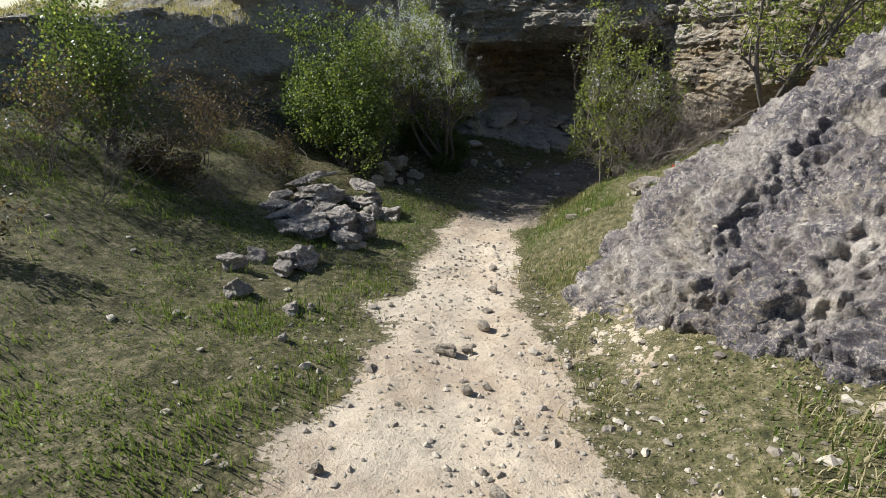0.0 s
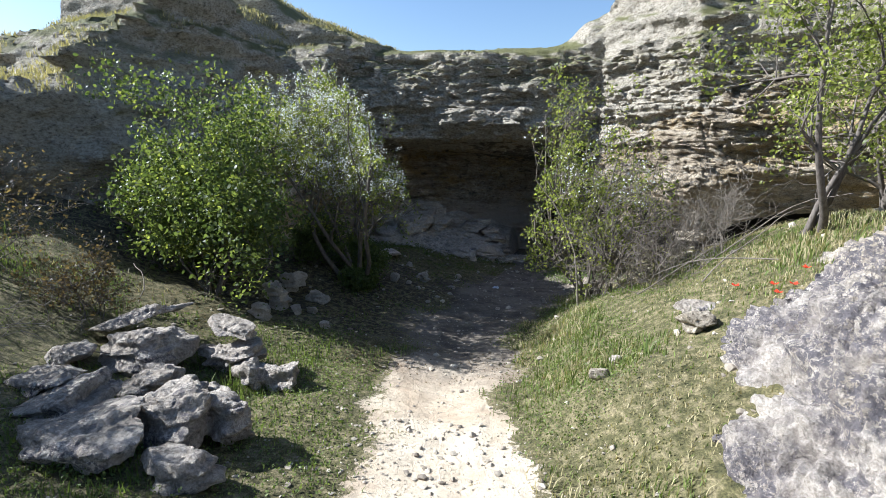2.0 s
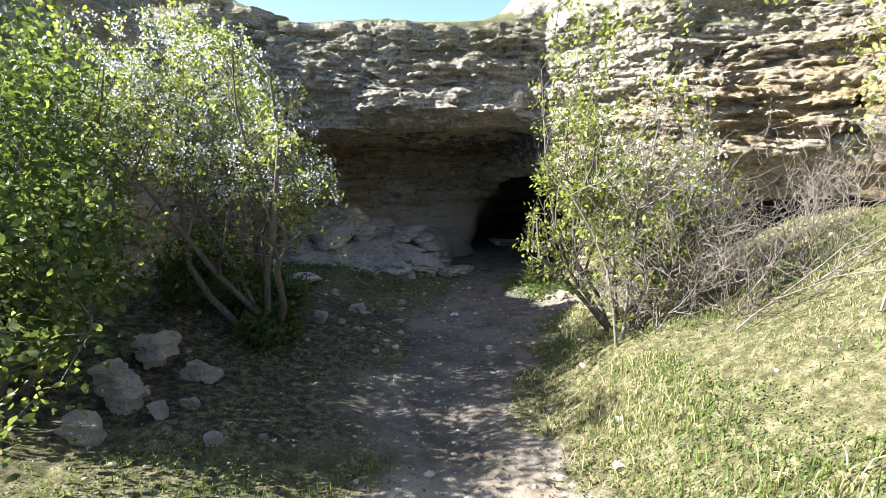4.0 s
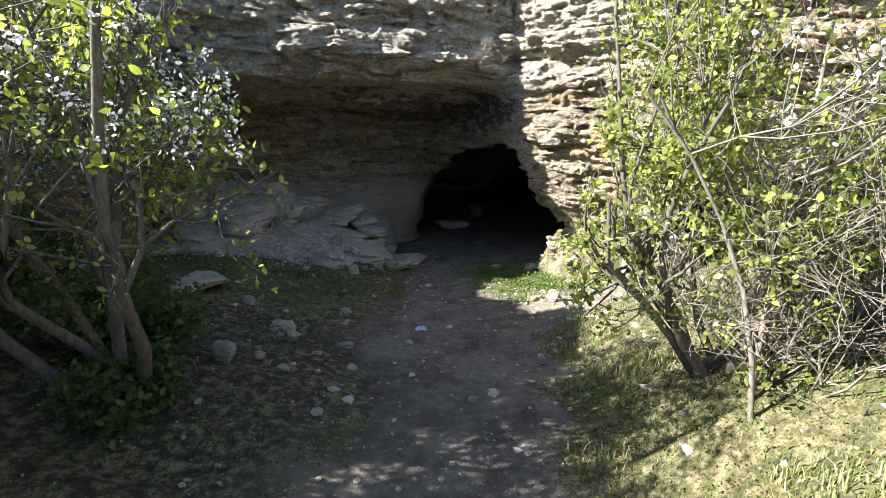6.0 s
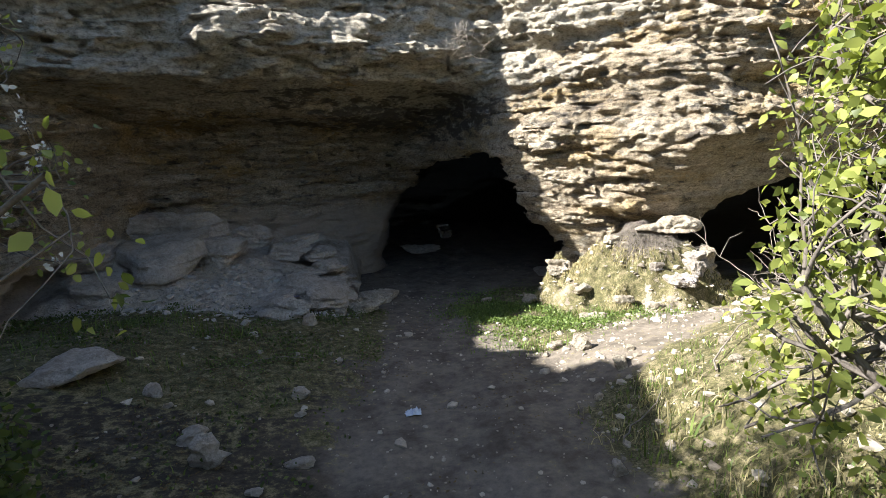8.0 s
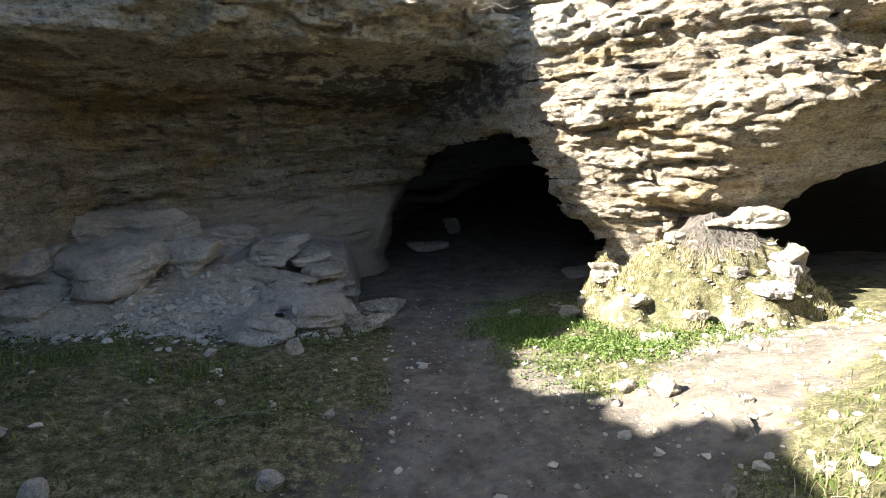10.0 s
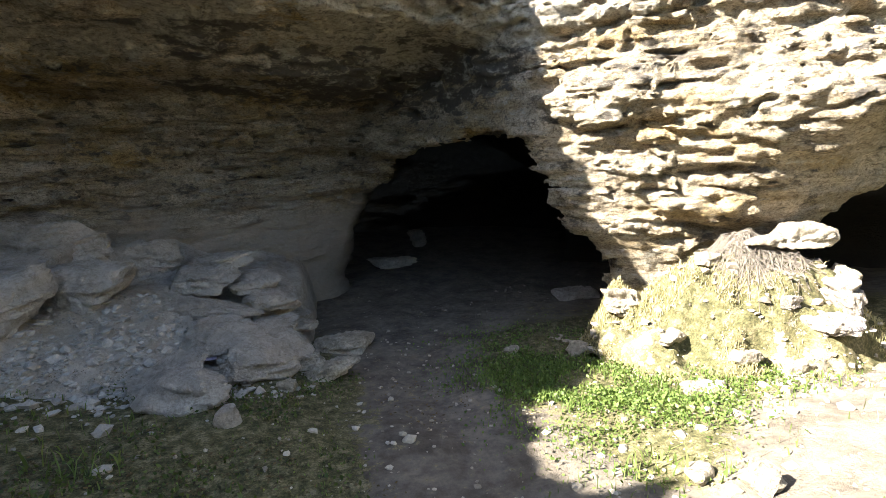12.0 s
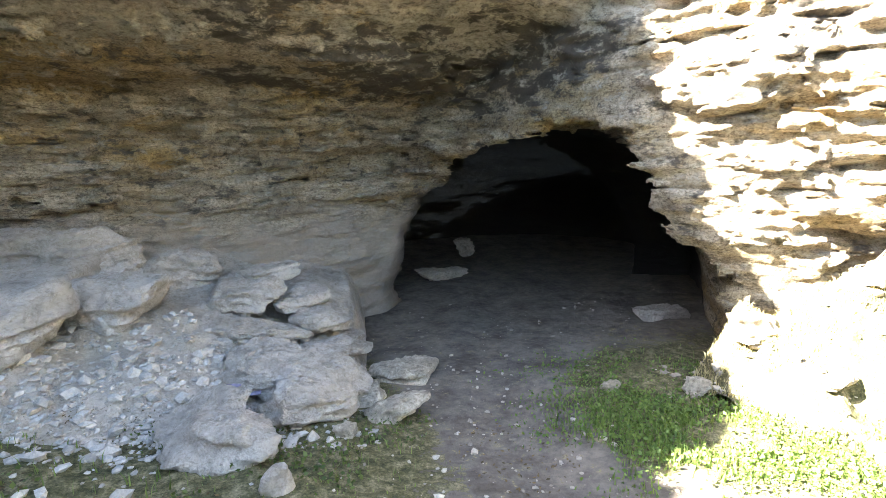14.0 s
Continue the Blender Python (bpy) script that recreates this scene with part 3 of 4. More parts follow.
for i, (x, y, w, h) in enumerate(PILE):
    rock("boulder", x, y, w * 1.08, h * 1.05, 100 + i, boulder_mat, "grey lichen-spotted boulder in a tumbled pile on turf", "tumbled rock pile", d=w * 0.8, turn=-18 + 7 * (i % 5), tilt=(-6 + 3 * (i % 4), -14 + 4 * (i % 3)))
for i, (x, y, w, h, z, tilt) in enumerate([(-2.62, 0.3, 0.86, 0.14, 0.5, (-6, -14)), (-1.89, -0.5, 0.5, 0.14, 0.3, (4, -9)), (-2.4, -0.78, 0.62, 0.12, 0.42, (3, -7)),
                                            (-2.5, 0.05, 0.6, 0.16, 0.28, (5, -6)), (-1.75, 0.32, 0.5, 0.13, 0.42, (-5, 6)), (-2.75, -0.35, 0.55, 0.14, 0.36, (2, -10))]):
    rock("slab", x, y, w, h, 131 + i, boulder_mat, "tilted flat grey slab lying on the rock pile", "tumbled rock pile", z=z, d=w * 0.6, tilt=tilt, sink=0.3, turn=10 - 8 * i)
for i, (x, y, w, h) in enumerate([(-1.02, -2.04, 0.4, 0.28), (-1.42, -2.27, 0.26, 0.22), (-0.95, -2.95, 0.24, 0.2), (-0.95, -2.35, 0.23, 0.2), (-1.4, -2.56, 0.3, 0.15), (-0.37, -2.94, 0.17, 0.1), (-0.26, -2.85, 0.09, 0.07), (-0.04, -3.43, 0.08, 0.08)]):
    rock("stone", x, y, w, h, 140 + i, boulder_mat, "grey field stone half sunk in grass", "stones in the grass")
for i, (x, y, w, h) in enumerate([(1.04, -2.9, 0.2, 0.15), (1.16, -2.8, 0.1, 0.07), (1.13, -2.38, 0.12, 0.1), (1.36, -3.36, 0.08, 0.06), (1.45, -3.24, 0.07, 0.05), (1.67, -3.7, 0.06, 0.04), (1.82, -4.14, 0.1, 0.08), (1.01, -4.4, 0.07, 0.06), (1.05, -2.05, 0.12, 0.05), (2.0, -2.35, 0.08, 0.06), (0.95, -1.6, 0.08, 0.05), (0.75, -1.0, 0.09, 0.05)]):
    rock("stone", x, y, w, h, 160 + i, pale_mat, "pale loose stone on the earth track", "stones on the track", levels=3)
for i, (x, y, w, h) in enumerate([(-2.35, 2.15, 0.42, 0.4), (-2.61, 2.92, 0.42, 0.3), (-2.35, 1.69, 0.24, 0.26), (-2.12, 2.81, 0.3, 0.19), (-2.05, 2.02, 0.15, 0.16), (-1.53, 1.75, 0.1, 0.13), (-1.95, 2.23, 0.16, 0.12)]):
    rock("boulder", x, y, w, h, 180 + i, rubble_mat, "squared pale boulder in the shade under a bush", "boulders under the bush")
for i, (x, y, w, h) in enumerate([(-1.23, 5.35, 0.26, 0.28), (-0.69, 5.29, 0.17, 0.08), (-1.34, 4.75, 0.11, 0.09), (-1.13, 4.56, 0.1, 0.08), (-1.57, 4.62, 0.18, 0.2), (1.02, 4.63, 0.11, 0.09), (-1.61, 6.12, 0.1, 0.07), (-0.74, 6.33, 0.17, 0.1),
                                  (-1.35, 5.68, 0.22, 0.12), (-1.75, 6.3, 0.12, 0.1), (-0.72, 6.0, 0.1, 0.06), (-0.67, 8.27, 0.16, 0.17), (-0.4, 7.0, 0.08, 0.06), (-0.9, 5.0, 0.09, 0.06), (0.3, 4.1, 0.07, 0.04)]):
    rock("stone", x, y, w, h, 200 + i, rubble_mat, "dusty stone lying on shaded turf by the track", "stones by the shaded track", levels=3)
rock("slab", -2.3, 6.62, 0.72, 0.2, 221, rubble_mat, "flat pale slab half buried in shaded turf")
rock("stone", 2.09, 0.53, 0.27, 0.15, 222, pale_mat, "sunlit pale stone on the grassy bank")
rock("slab", 2.2, 0.95, 0.32, 0.1, 223, boulder_mat, "dark flat stone on the grassy bank")
rock("stone", 1.4, 0.24, 0.15, 0.09, 224, pale_mat, "pale rounded stone in short grass")
for i, (x, y, w, h) in enumerate([(1.85, 6.5, 0.22, 0.22), (1.82, 5.83, 0.22, 0.12), (1.45, 5.52, 0.08, 0.06), (2.3, 8.66, 0.24, 0.16), (1.72, 6.74, 0.2, 0.1), (1.78, 8.98, 0.18, 0.11), (2.05, 6.05, 0.1, 0.06), (2.4, 5.4, 0.12, 0.07), (2.1, 5.0, 0.14, 0.08)]):
    rock("stone", x, y, w, h, 230 + i, pale_mat, "sunlit pale stone on bare ground by the cave", "stones before the cave", levels=3)


# ---- rubble under the overhang ----
def bank_z(x, y):
    front = np.interp(x, [-4.5, -3.5, -2.2, -1.1, -0.35, 0.0, 0.4], [8.9, 8.9, 8.95, 9.0, 9.4, 10.2, 13.6])
    d = y - front + 0.12 * vnoise(x * 2, y * 2, 0, 95)
    h = np.where(d > 0, np.interp(x, [-4, -1.6, -1.0], [0.8, 0.78, 0.62]) * d / (1 + 0.28 * d), 0.8 * d) * np.interp(x, [-4, -0.2, 0.4], [1, 1, 1.15])
    return ground_z(x, y) + h + 0.05 * fbm(x * 3, y * 3, 1, 3, 96) + 0.02 * fbm(x * 16, y * 16, 1, 2, 97) - 0.03


me = grid_mesh("rubble_bank", np.arange(-4.4, 0.8, 0.03), np.arange(8.4, 12.6, 0.03), bank_z, rubble_mat)
tagged(new("rubble_bank", me), "sloping bank of fallen pale sandstone rubble and dust", "rubble", kind="structure")


def on_bank(x, y):
    return max(float(bank_z(np.array(x), np.array(y))), float(ground_full(np.array(x), np.array(y))))


FALLEN = [(-2.85, 10.95, 1.1, 0.66, 0.75, 9, 4), (-2.25, 10.85, 0.72, 0.66, 0.7, 8, -6), (-2.62, 10.35, 1.15, 0.66, 0.9, 9, -4), (-1.95, 10.2, 0.95, 0.55, 0.8, 7, 8), (-2.5, 9.75, 1.25, 0.62, 0.9, 7, -3),
          (-3.55, 10.2, 1.0, 0.85, 0.9, 9, -12), (-3.5, 11.1, 0.55, 0.5, 0.6, 12, 0), (-1.6, 11.0, 0.72, 0.5, 0.7, 6, 14), (-3.3, 9.5, 0.9, 0.42, 0.7, 7, 5)]
for i, (x, y, w, h, d, edge, lean) in enumerate(FALLEN):
    rock("boulder", x, y, w, h, 300 + i, rubble_mat, "rounded dusty sandstone boulder fallen under the overhang", "fallen boulders under the overhang", z=on_bank(x, y - 0.2), d=d, sink=-0.1 if i == 0 else 0.0 if i == 1 else 0.15, edge=edge, tilt=(6, lean))
LEDGES = [(-1.0, 10.5, 0.72, 0.34, 0.5, 0.1, (4, 3)), (-0.92, 10.12, 1.02, 0.24, 0.55, 0.02, (5, 5)), (-0.78, 10.75, 0.5, 0.16, 0.4, 0.32, (2, -6)), (-0.48, 10.45, 0.5, 0.2, 0.5, 0.2, (3, 2)), (-0.35, 10.25, 0.5, 0.2, 0.5, 0.12, (2, 4)),
          (-0.3, 10.0, 0.42, 0.2, 0.5, 0.03, (0, 6)), (-0.25, 10.65, 0.45, 0.18, 0.5, 0.05, (4, 8)), (-0.12, 10.35, 0.32, 0.16, 0.32, -0.02, (0, 10)), (-0.05, 10.55, 0.24, 0.18, 0.24, 0.0, (3, 0)), (-0.42, 9.6, 0.62, 0.34, 0.6, -0.05, (8, 8)),
          (-0.58, 9.2, 0.62, 0.4, 0.55, -0.05, (10, 6)), (-0.8, 9.55, 0.7, 0.24, 0.6, -0.02, (8, 2))]
for i, (x, y, w, h, d, up, tilt) in enumerate(LEDGES):
    rock("slab", x, y, w, h, 400 + i, rubble_mat, "pale layered ledge block stacked beside the cave path", "stacked ledges on the rubble", z=on_bank(x, y) + up, d=d, sink=0.15, tilt=tilt, turn=-10 + 6 * (i % 4))
rock("slab", -1.14, 8.96, 0.6, 0.15, 321, rubble_mat, "pale tilted slab leaning on a lower block", "fallen blocks under the overhang", z=-0.84, d=0.34, tilt=(6, -18), sink=0, turn=4)
rock("slab", -0.97, 8.66, 0.6, 0.26, 322, rubble_mat, "low grey block at the foot of the rubble", "fallen blocks under the overhang", d=0.42, turn=-5)
rock("slab", 0.36, 10.0, 0.6, 0.2, 323, pale_mat, "pale rounded slab on the cave path", "slabs on the cave path", d=0.42)
rock("slab", 0.06, 9.14, 0.56, 0.13, 324, pale_mat, "long pale flat slab on the cave path", "slabs on the cave path", d=0.26, tilt=(0, -8))
rock("stone", -0.1, 9.42, 0.34, 0.2, 325, pale_mat, "pale stone resting against a slab", "slabs on the cave path")
rock("stone", -0.3, 8.85, 0.15, 0.11, 326, pale_mat, "small pale stone by the slabs", "slabs on the cave path", levels=3)
rock("slab", 3.65, 10.7, 0.6, 0.2, 327, rubble_mat, "grey flat slab on the cave floor", d=0.4)
rock("slab", 1.8, 14.2, 1.0, 0.22, 328, rubble_mat, "low grey slab on the cave floor", d=0.5)
rock("boulder", 3.0, 16.3, 0.45, 0.45, 329, rubble_mat, "pale block far back in the cave")


def scatter_stones(name, points, lo, hi, seed, mat, heights, label):
    """Many small pebbles as one mesh."""
    rng = np.random.default_rng(seed)
    v, f = BALLS[1]
    n = len(points)
    size = lo * (hi / lo) ** (rng.random(n) ** 3.2)
    shape = np.stack([np.ones(n), rng.uniform(0.6, 1, n), rng.uniform(0.4, 0.75, n)], 1) * size[:, None]
    ang = rng.uniform(0, 6.28, n)
    jit = 1 + rng.uniform(-0.38, 0.38, (n, len(v)))
    p = v[None] * jit[..., None] * shape[:, None]
    c, s = np.cos(ang)[:, None], np.sin(ang)[:, None]
    p = np.stack([p[..., 0] * c - p[..., 1] * s, p[..., 0] * s + p[..., 1] * c, p[..., 2]], -1)
    p[..., 0] += points[:, None, 0]
    p[..., 1] += points[:, None, 1]
    p[..., 2] += (heights(points[:, 0], points[:, 1]) + size * 0.15)[:, None]
    faces = f[None] + (np.arange(n) * len(v))[:, None, None]
    return tagged(new(name, mesh_of(name, p.reshape(-1, 3), faces.reshape(-1, 3), mat, smooth=False)), label, "pebbles", kind="stuff")


def pebble_material(name, low, high):
    m, nt, b = material(name, 0.9)
    geo = nt.nodes.new("ShaderNodeNewGeometry")
    col = colours(nt, geo.outputs["Random Per Island"], [(0.0, low), (1.0, high)])
    grain = noisy(nt, place(nt), 60, 4, 0.7)
    nt.links.new(mix(nt, 1.0, col, colours(nt, grain, [(0.3, (0.7, 0.7, 0.7)), (0.7, (1.15, 1.15, 1.15))]), "MULTIPLY"), b.inputs["Base Color"])
    return m


pebble_mat = pebble_material("pebble_mix", (0.2, 0.165, 0.125), (0.5, 0.435, 0.34))
rng = np.random.default_rng(5)
py = np.concatenate([rng.uniform(-5, 12.5, 2600), rng.uniform(-5, 0, 2800)])
pts = np.stack([path_x(py) + rng.normal(size=len(py)) * (path_half(py) * 0.8 + 0.12), py], 1)
scatter_stones("pebbles", pts, 0.004, 0.028, 6, pebble_mat, ground_full, "scattered pale pebbles and grit on the track")
bx = np.stack([rng.uniform(-3.6, -0.1, 1400), rng.uniform(8.7, 10.3, 1400)], 1)
bx = np.concatenate([bx, np.stack([rng.normal(size=700) * 0.4 - 1.65, rng.normal(size=700) * 0.33 + 9.25], 1)])
scatter_stones("gravel", bx, 0.012, 0.062, 7, pebble_material("rubble_chips", (0.3, 0.265, 0.22), (0.47, 0.42, 0.36)), lambda x, y: np.maximum(bank_z(x, y), ground_full(x, y)), "loose broken stone chips on the rubble bank")
gx = np.stack([rng.uniform(-3, 4.2, 1100), rng.uniform(-4, 8.8, 1100)], 1)
scatter_stones("field_pebbles", gx, 0.01, 0.055, 8, pebble_mat, ground_full, "small pale stones scattered in the grass")

ox = np.stack([rng.uniform(1.7, 4.0, 1500), rng.uniform(-4.8, -1.6, 1500)], 1)
scatter_stones("bank_pebbles", ox, 0.006, 0.04, 9, pebble_mat, lambda x, y: np.maximum(ground_full(x, y), outcrop_z(x, y) - 0.03), "pale grit and pebbles below the outcrop")

ex = np.stack([rng.uniform(1.2, 4.8, 1300), rng.uniform(3.5, 8.0, 1300)], 1)
scatter_stones("sunlit_pebbles", ex, 0.008, 0.045, 10, pebble_mat, ground_full, "pale pebbles on the sunlit bank")

# ---- mound by the second cave ----
def mound_z(x, y):
    d = np.hypot((x - 3.55) / 1.22, (y - 8.3) / np.where(y < 8.3, 1.05, 0.85) + 0.2 * (x - 3.55))
    n = 0.12 * fbm(x * 2.5, y * 2.5, 3, 3, 51)
    h = 0.5 * ramp(1.15, 0.6, d + n) + 0.5 * ramp(0.85, 0.1, d + n)
    step = 0.05 * np.tanh(4 * vnoise(x * 2.6, y * 2.6, 2, 54))
    return ground_z(x, y) + h + (0.1 * fbm(x * 3.2, y * 3.2, 1, 4, 52) + 0.035 * fbm(x * 13, y * 13, 1, 2, 55) + step) * ramp(1.15, 0.8, d) - 0.06


me = grid_mesh("earth_mound", np.arange(2.3, 5.0, 0.03), np.arange(7.0, 9.6, 0.03), mound_z, soil_mat)
with_attribute(me, "turf", lambda x, y, z: 0.62 + 0.5 * fbm(x * 2.4, y * 2.4, 0, 3, 53))
with_attribute(me, "grey", lambda x, y, z: 0.6 + 0.4 * fbm(x * 3, y * 3, 0, 2, 57))
with_attribute(me, "humus_shade", lambda x, y, z: 0 * x)
tagged(new("earth_mound", me), "sunlit earth mound with dry turf against the cliff", "mound")
mx = np.stack([rng.uniform(2.3, 4.7, 900), rng.uniform(6.9, 9.2, 900)], 1)
scatter_stones("mound_pebbles", mx, 0.01, 0.06, 11, pebble_mat, lambda x, y: np.maximum(ground_full(x, y), mound_z(x, y)), "pale stones and crumbs over the earth mound")


def on_mound(x, y):
    return float(max(mound_z(np.array(x), np.array(y)), ground_full(np.array(x), np.array(y))))


for i, (x, y, w, h, sink) in enumerate([(4.0, 7.5, 0.36, 0.3, 0.25), (3.7, 7.42, 0.42, 0.24, 0.3), (3.32, 7.4, 0.34, 0.16, 0.4), (3.05, 7.6, 0.24, 0.12, 0.55), (2.75, 8.0, 0.28, 0.14, 0.6),
                                        (2.72, 8.62, 0.4, 0.22, 0.35), (2.95, 8.9, 0.36, 0.2, 0.3), (3.5, 7.62, 0.22, 0.14, 0.4), (2.62, 7.55, 0.26, 0.12, 0.55), (3.2, 8.15, 0.26, 0.12, 0.5)]):
    rock("stone", x, y, w, h, 340 + i, boulder_mat if i in (0, 1, 7) else pale_mat, "sunlit lichen-stained stone set in the earth mound", "stones of the mound", z=on_mound(x, y), sink=sink)
rock("boulder", 4.28, 7.72, 0.3, 0.62, 350, pale_mat, "upright pale block beside the second cave", z=-0.84, d=0.36, sink=0.0, turn=12, tilt=(0, 2))
rock("slab", 3.92, 8.0, 0.74, 0.22, 351, pale_mat, "pale rounded slab lying on top of the mound", z=-0.02, d=0.4, edge=14, tilt=(0, 1), turn=-8)


# ---- plants ----
def tubes(lines, sides=5):
    """Tapered tubes along lines of (point, radius)."""
    V, Fc, base = [], [], 0
    a = np.arange(sides) * 2 * math.pi / sides
    for pts, rad in lines:
        pts = np.asarray(pts)
        t = np.gradient(pts, axis=0)
        t /= np.linalg.norm(t, axis=1)[:, None] + 1e-9
        ref = np.where(np.abs(t[:, 2:3]) < 0.9, [[0, 0, 1.0]], [[1.0, 0, 0]])
        u = np.cross(t, ref)
        u /= np.linalg.norm(u, axis=1)[:, None] + 1e-9
        w = np.cross(t, u)
        ring = pts[:, None] + np.asarray(rad)[:, None, None] * (u[:, None] * np.cos(a)[None, :, None] + w[:, None] * np.sin(a)[None, :, None])
        V.append(ring.reshape(-1, 3))
        n = len(pts)
        i = (np.arange(n - 1)[:, None] * sides + np.arange(sides)[None]).ravel()
        j = (np.arange(n - 1)[:, None] * sides + (np.arange(sides)[None] + 1) % sides).ravel()
        Fc.append(np.stack([i, j, j + sides, i + sides], 1) + base)
        base += n * sides
    return np.concatenate(V), np.concatenate(Fc)


def leaves(points, size, seed, wide=0.55, droop=0.3, simple=False):
    """Small cupped leaves with a pointed oval outline; simple ones for the turf."""
    rng = np.random.default_rng(seed)
    n = len(points)
    d = rng.normal(size=(n, 3))
    d[:, 2] -= droop
    d /= np.linalg.norm(d, axis=1)[:, None]
    e = np.cross(d, rng.normal(size=(n, 3)))
    e /= np.linalg.norm(e, axis=1)[:, None]
    up = np.cross(d, e)
    L = (size * rng.uniform(0.55, 1.3, n))[:, None]
    W = L * wide * 0.5
    if simple:
        p = np.stack([points, points + d * L * 0.5 + e * W + up * W * 0.4, points + d * L, points + d * L * 0.5 - e * W + up * W * 0.4], 1)
        k = (np.arange(n) * 4)[:, None]
        return p.reshape(-1, 3), np.concatenate([k + [[0, 1, 2]], k + [[0, 2, 3]]])
    a, b = points + d * L * 0.34 + up * W * 0.25, points + d * L * 0.7 + up * W * 0.15
    p = np.stack([points, a - e * W, a + e * W, b - e * W * 0.8, b + e * W * 0.8, points + d * L - up * W * 0.3], 1)
    k = (np.arange(n) * 6)[:, None]
    return p.reshape(-1, 3), np.concatenate([k + [[0, 2, 1]], k + [[1, 2, 4]], k + [[1, 4, 3]], k + [[3, 4, 5]]])


def grow(rng, start, way, length, radius, depth, lines, tips, top, inside):
    n = 7 if depth < 2 else 5
    pts, rad = [np.array(start)], [radius]
    d = np.array(way, float)
    for i in range(n):
        d = d + rng.normal(size=3) * (0.16 + 0.05 * depth) + np.array([0, 0, 0.07 if depth else 0.1])
        d /= np.linalg.norm(d)
        step = pts[-1] + d * length / n
        if not inside(step):
            break
        pts.append(step)
        rad.append(radius * (1 - 0.75 * (i + 1) / n))
    n = len(pts) - 1
    if n < 2:
        return
    lines[min(depth, 2)].append((pts, rad))
    if depth >= top:
        tips.extend(pts[1:])
        return
    if depth >= top - 1:
        tips.extend(pts[2:])
    kids = (5, 6, 5)[min(depth, 2)]
    for k in range(kids):
        i = rng.integers(min(2, n) if depth == 0 else 1, n + 1)
        out = rng.normal(size=3)
        out -= out.dot(d) * d * 0.6
        out[2] += 0.25
        out /= np.linalg.norm(out)
        w = 0.55 * d + 0.85 * out
        grow(rng, pts[i], w / np.linalg.norm(w), length * rng.uniform(0.4, 0.65), max(rad[i] * 0.7, 0.003), depth + 1, lines, tips, top, inside)


def tree(name, base, stems, height, radius, seed, label, leaf=(), bark=None, top=3, env=None):
    """leaf: rows of (part name, material, share of twig points, leaves a point, size, jitter, lowest height share, label)."""
    rng = np.random.default_rng(seed)
    z = float(ground_full(np.array(base[0]), np.array(base[1]))) if len(base) < 3 else base[2]
    ob = new(name)
    ob.location = (base[0], base[1], z - 0.05)
    lines, tips = {0: [], 1: [], 2: []}, []
    cx, cy, cz, ex, ey, ez = env or (base[0], base[1], z + height * 0.5, 50, 50, 50)
    ox, oy, oz = base[0], base[1], z - 0.05

    def inside(p):
        hz = p[2] + oz - cz
        u, v, w = (p[0] + ox - cx) / ex, (p[1] + oy - cy) / ey, hz / ez
        ragged = 1.0 + 0.45 * math.sin(4.1 * u + seed) * math.sin(3.7 * v + 2 * seed) + 0.35 * math.sin(5.3 * w + 1.7 * seed + 2 * u)
        return u * u + v * v + max(w, 0) ** 2 < ragged

    for s in stems:
        a = rng.uniform(0, 6.28)
        grow(rng, (0.08 * math.cos(a), 0.08 * math.sin(a), 0), s / np.linalg.norm(s), height * rng.uniform(0.75, 1.0), radius * rng.uniform(0.7, 1), 0, lines, tips, top, inside)
    if leaf:
        for line in lines[0]:
            part("trunk", mesh_of("trunk", *tubes([line], 7), bark or bark_mat), ob)
        rest = lines[1] + lines[2]
    else:
        rest = lines[0] + lines[1] + lines[2]
    if rest:
        tagged(part("branchwork", mesh_of("branchwork", *tubes(rest, 4), bark or bark_mat), ob), kind="stuff")
    tips = np.array(tips)
    for nm, mat, share, count, size, jit, low, lab in leaf:
        t = tips[rng.random(len(tips)) < share]
        t = t[t[:, 2] > low * tips[:, 2].max()]
        t = np.repeat(t, count, 0)
        t = t + rng.normal(size=t.shape) * jit
        v, f = leaves(t, size, seed + 5)
        tagged(part(nm, mesh_of(nm, v, f, mat), ob, lab), kind="stuff")
    return tagged(ob, label, "tree")


def stemset(rng, n, spread, lean=(0, 0)):
    return [np.array([rng.normal() * spread + lean[0], rng.normal() * spread + lean[1], 1.0]) for _ in range(n)]


srng = np.random.default_rng(3)
tree("blossom_tree", (-1.98, 4.1), stemset(srng, 6, 0.42, (-0.16, -0.12)), 3.5, 0.05, 11, "wild blossoming tree with fresh leaves and white flowers",
     [("crown", fresh_mat, 0.4, 10, 0.042, 0.045, 0.1, "yellow-green young leaves"), ("blossom", blossom_mat, 0.34, 15, 0.024, 0.03, 0.45, "white blossom")], env=(-2.6, 3.5, 1.0, 1.6, 1.35, 2.4))
tree("blossom_tree", (-2.4, 4.7), stemset(srng, 4, 0.3, (0.12, -0.05)), 2.5, 0.03, 12, "thin blossoming tree with sparse leaves and bare twigs",
     [("crown", fresh_mat, 0.16, 5, 0.04, 0.04, 0.1, "small green leaves"), ("blossom", blossom_mat, 0.08, 11, 0.026, 0.02, 0.3, "white blossom")], env=(-2.2, 4.5, 1.0, 1.0, 0.8, 1.6))
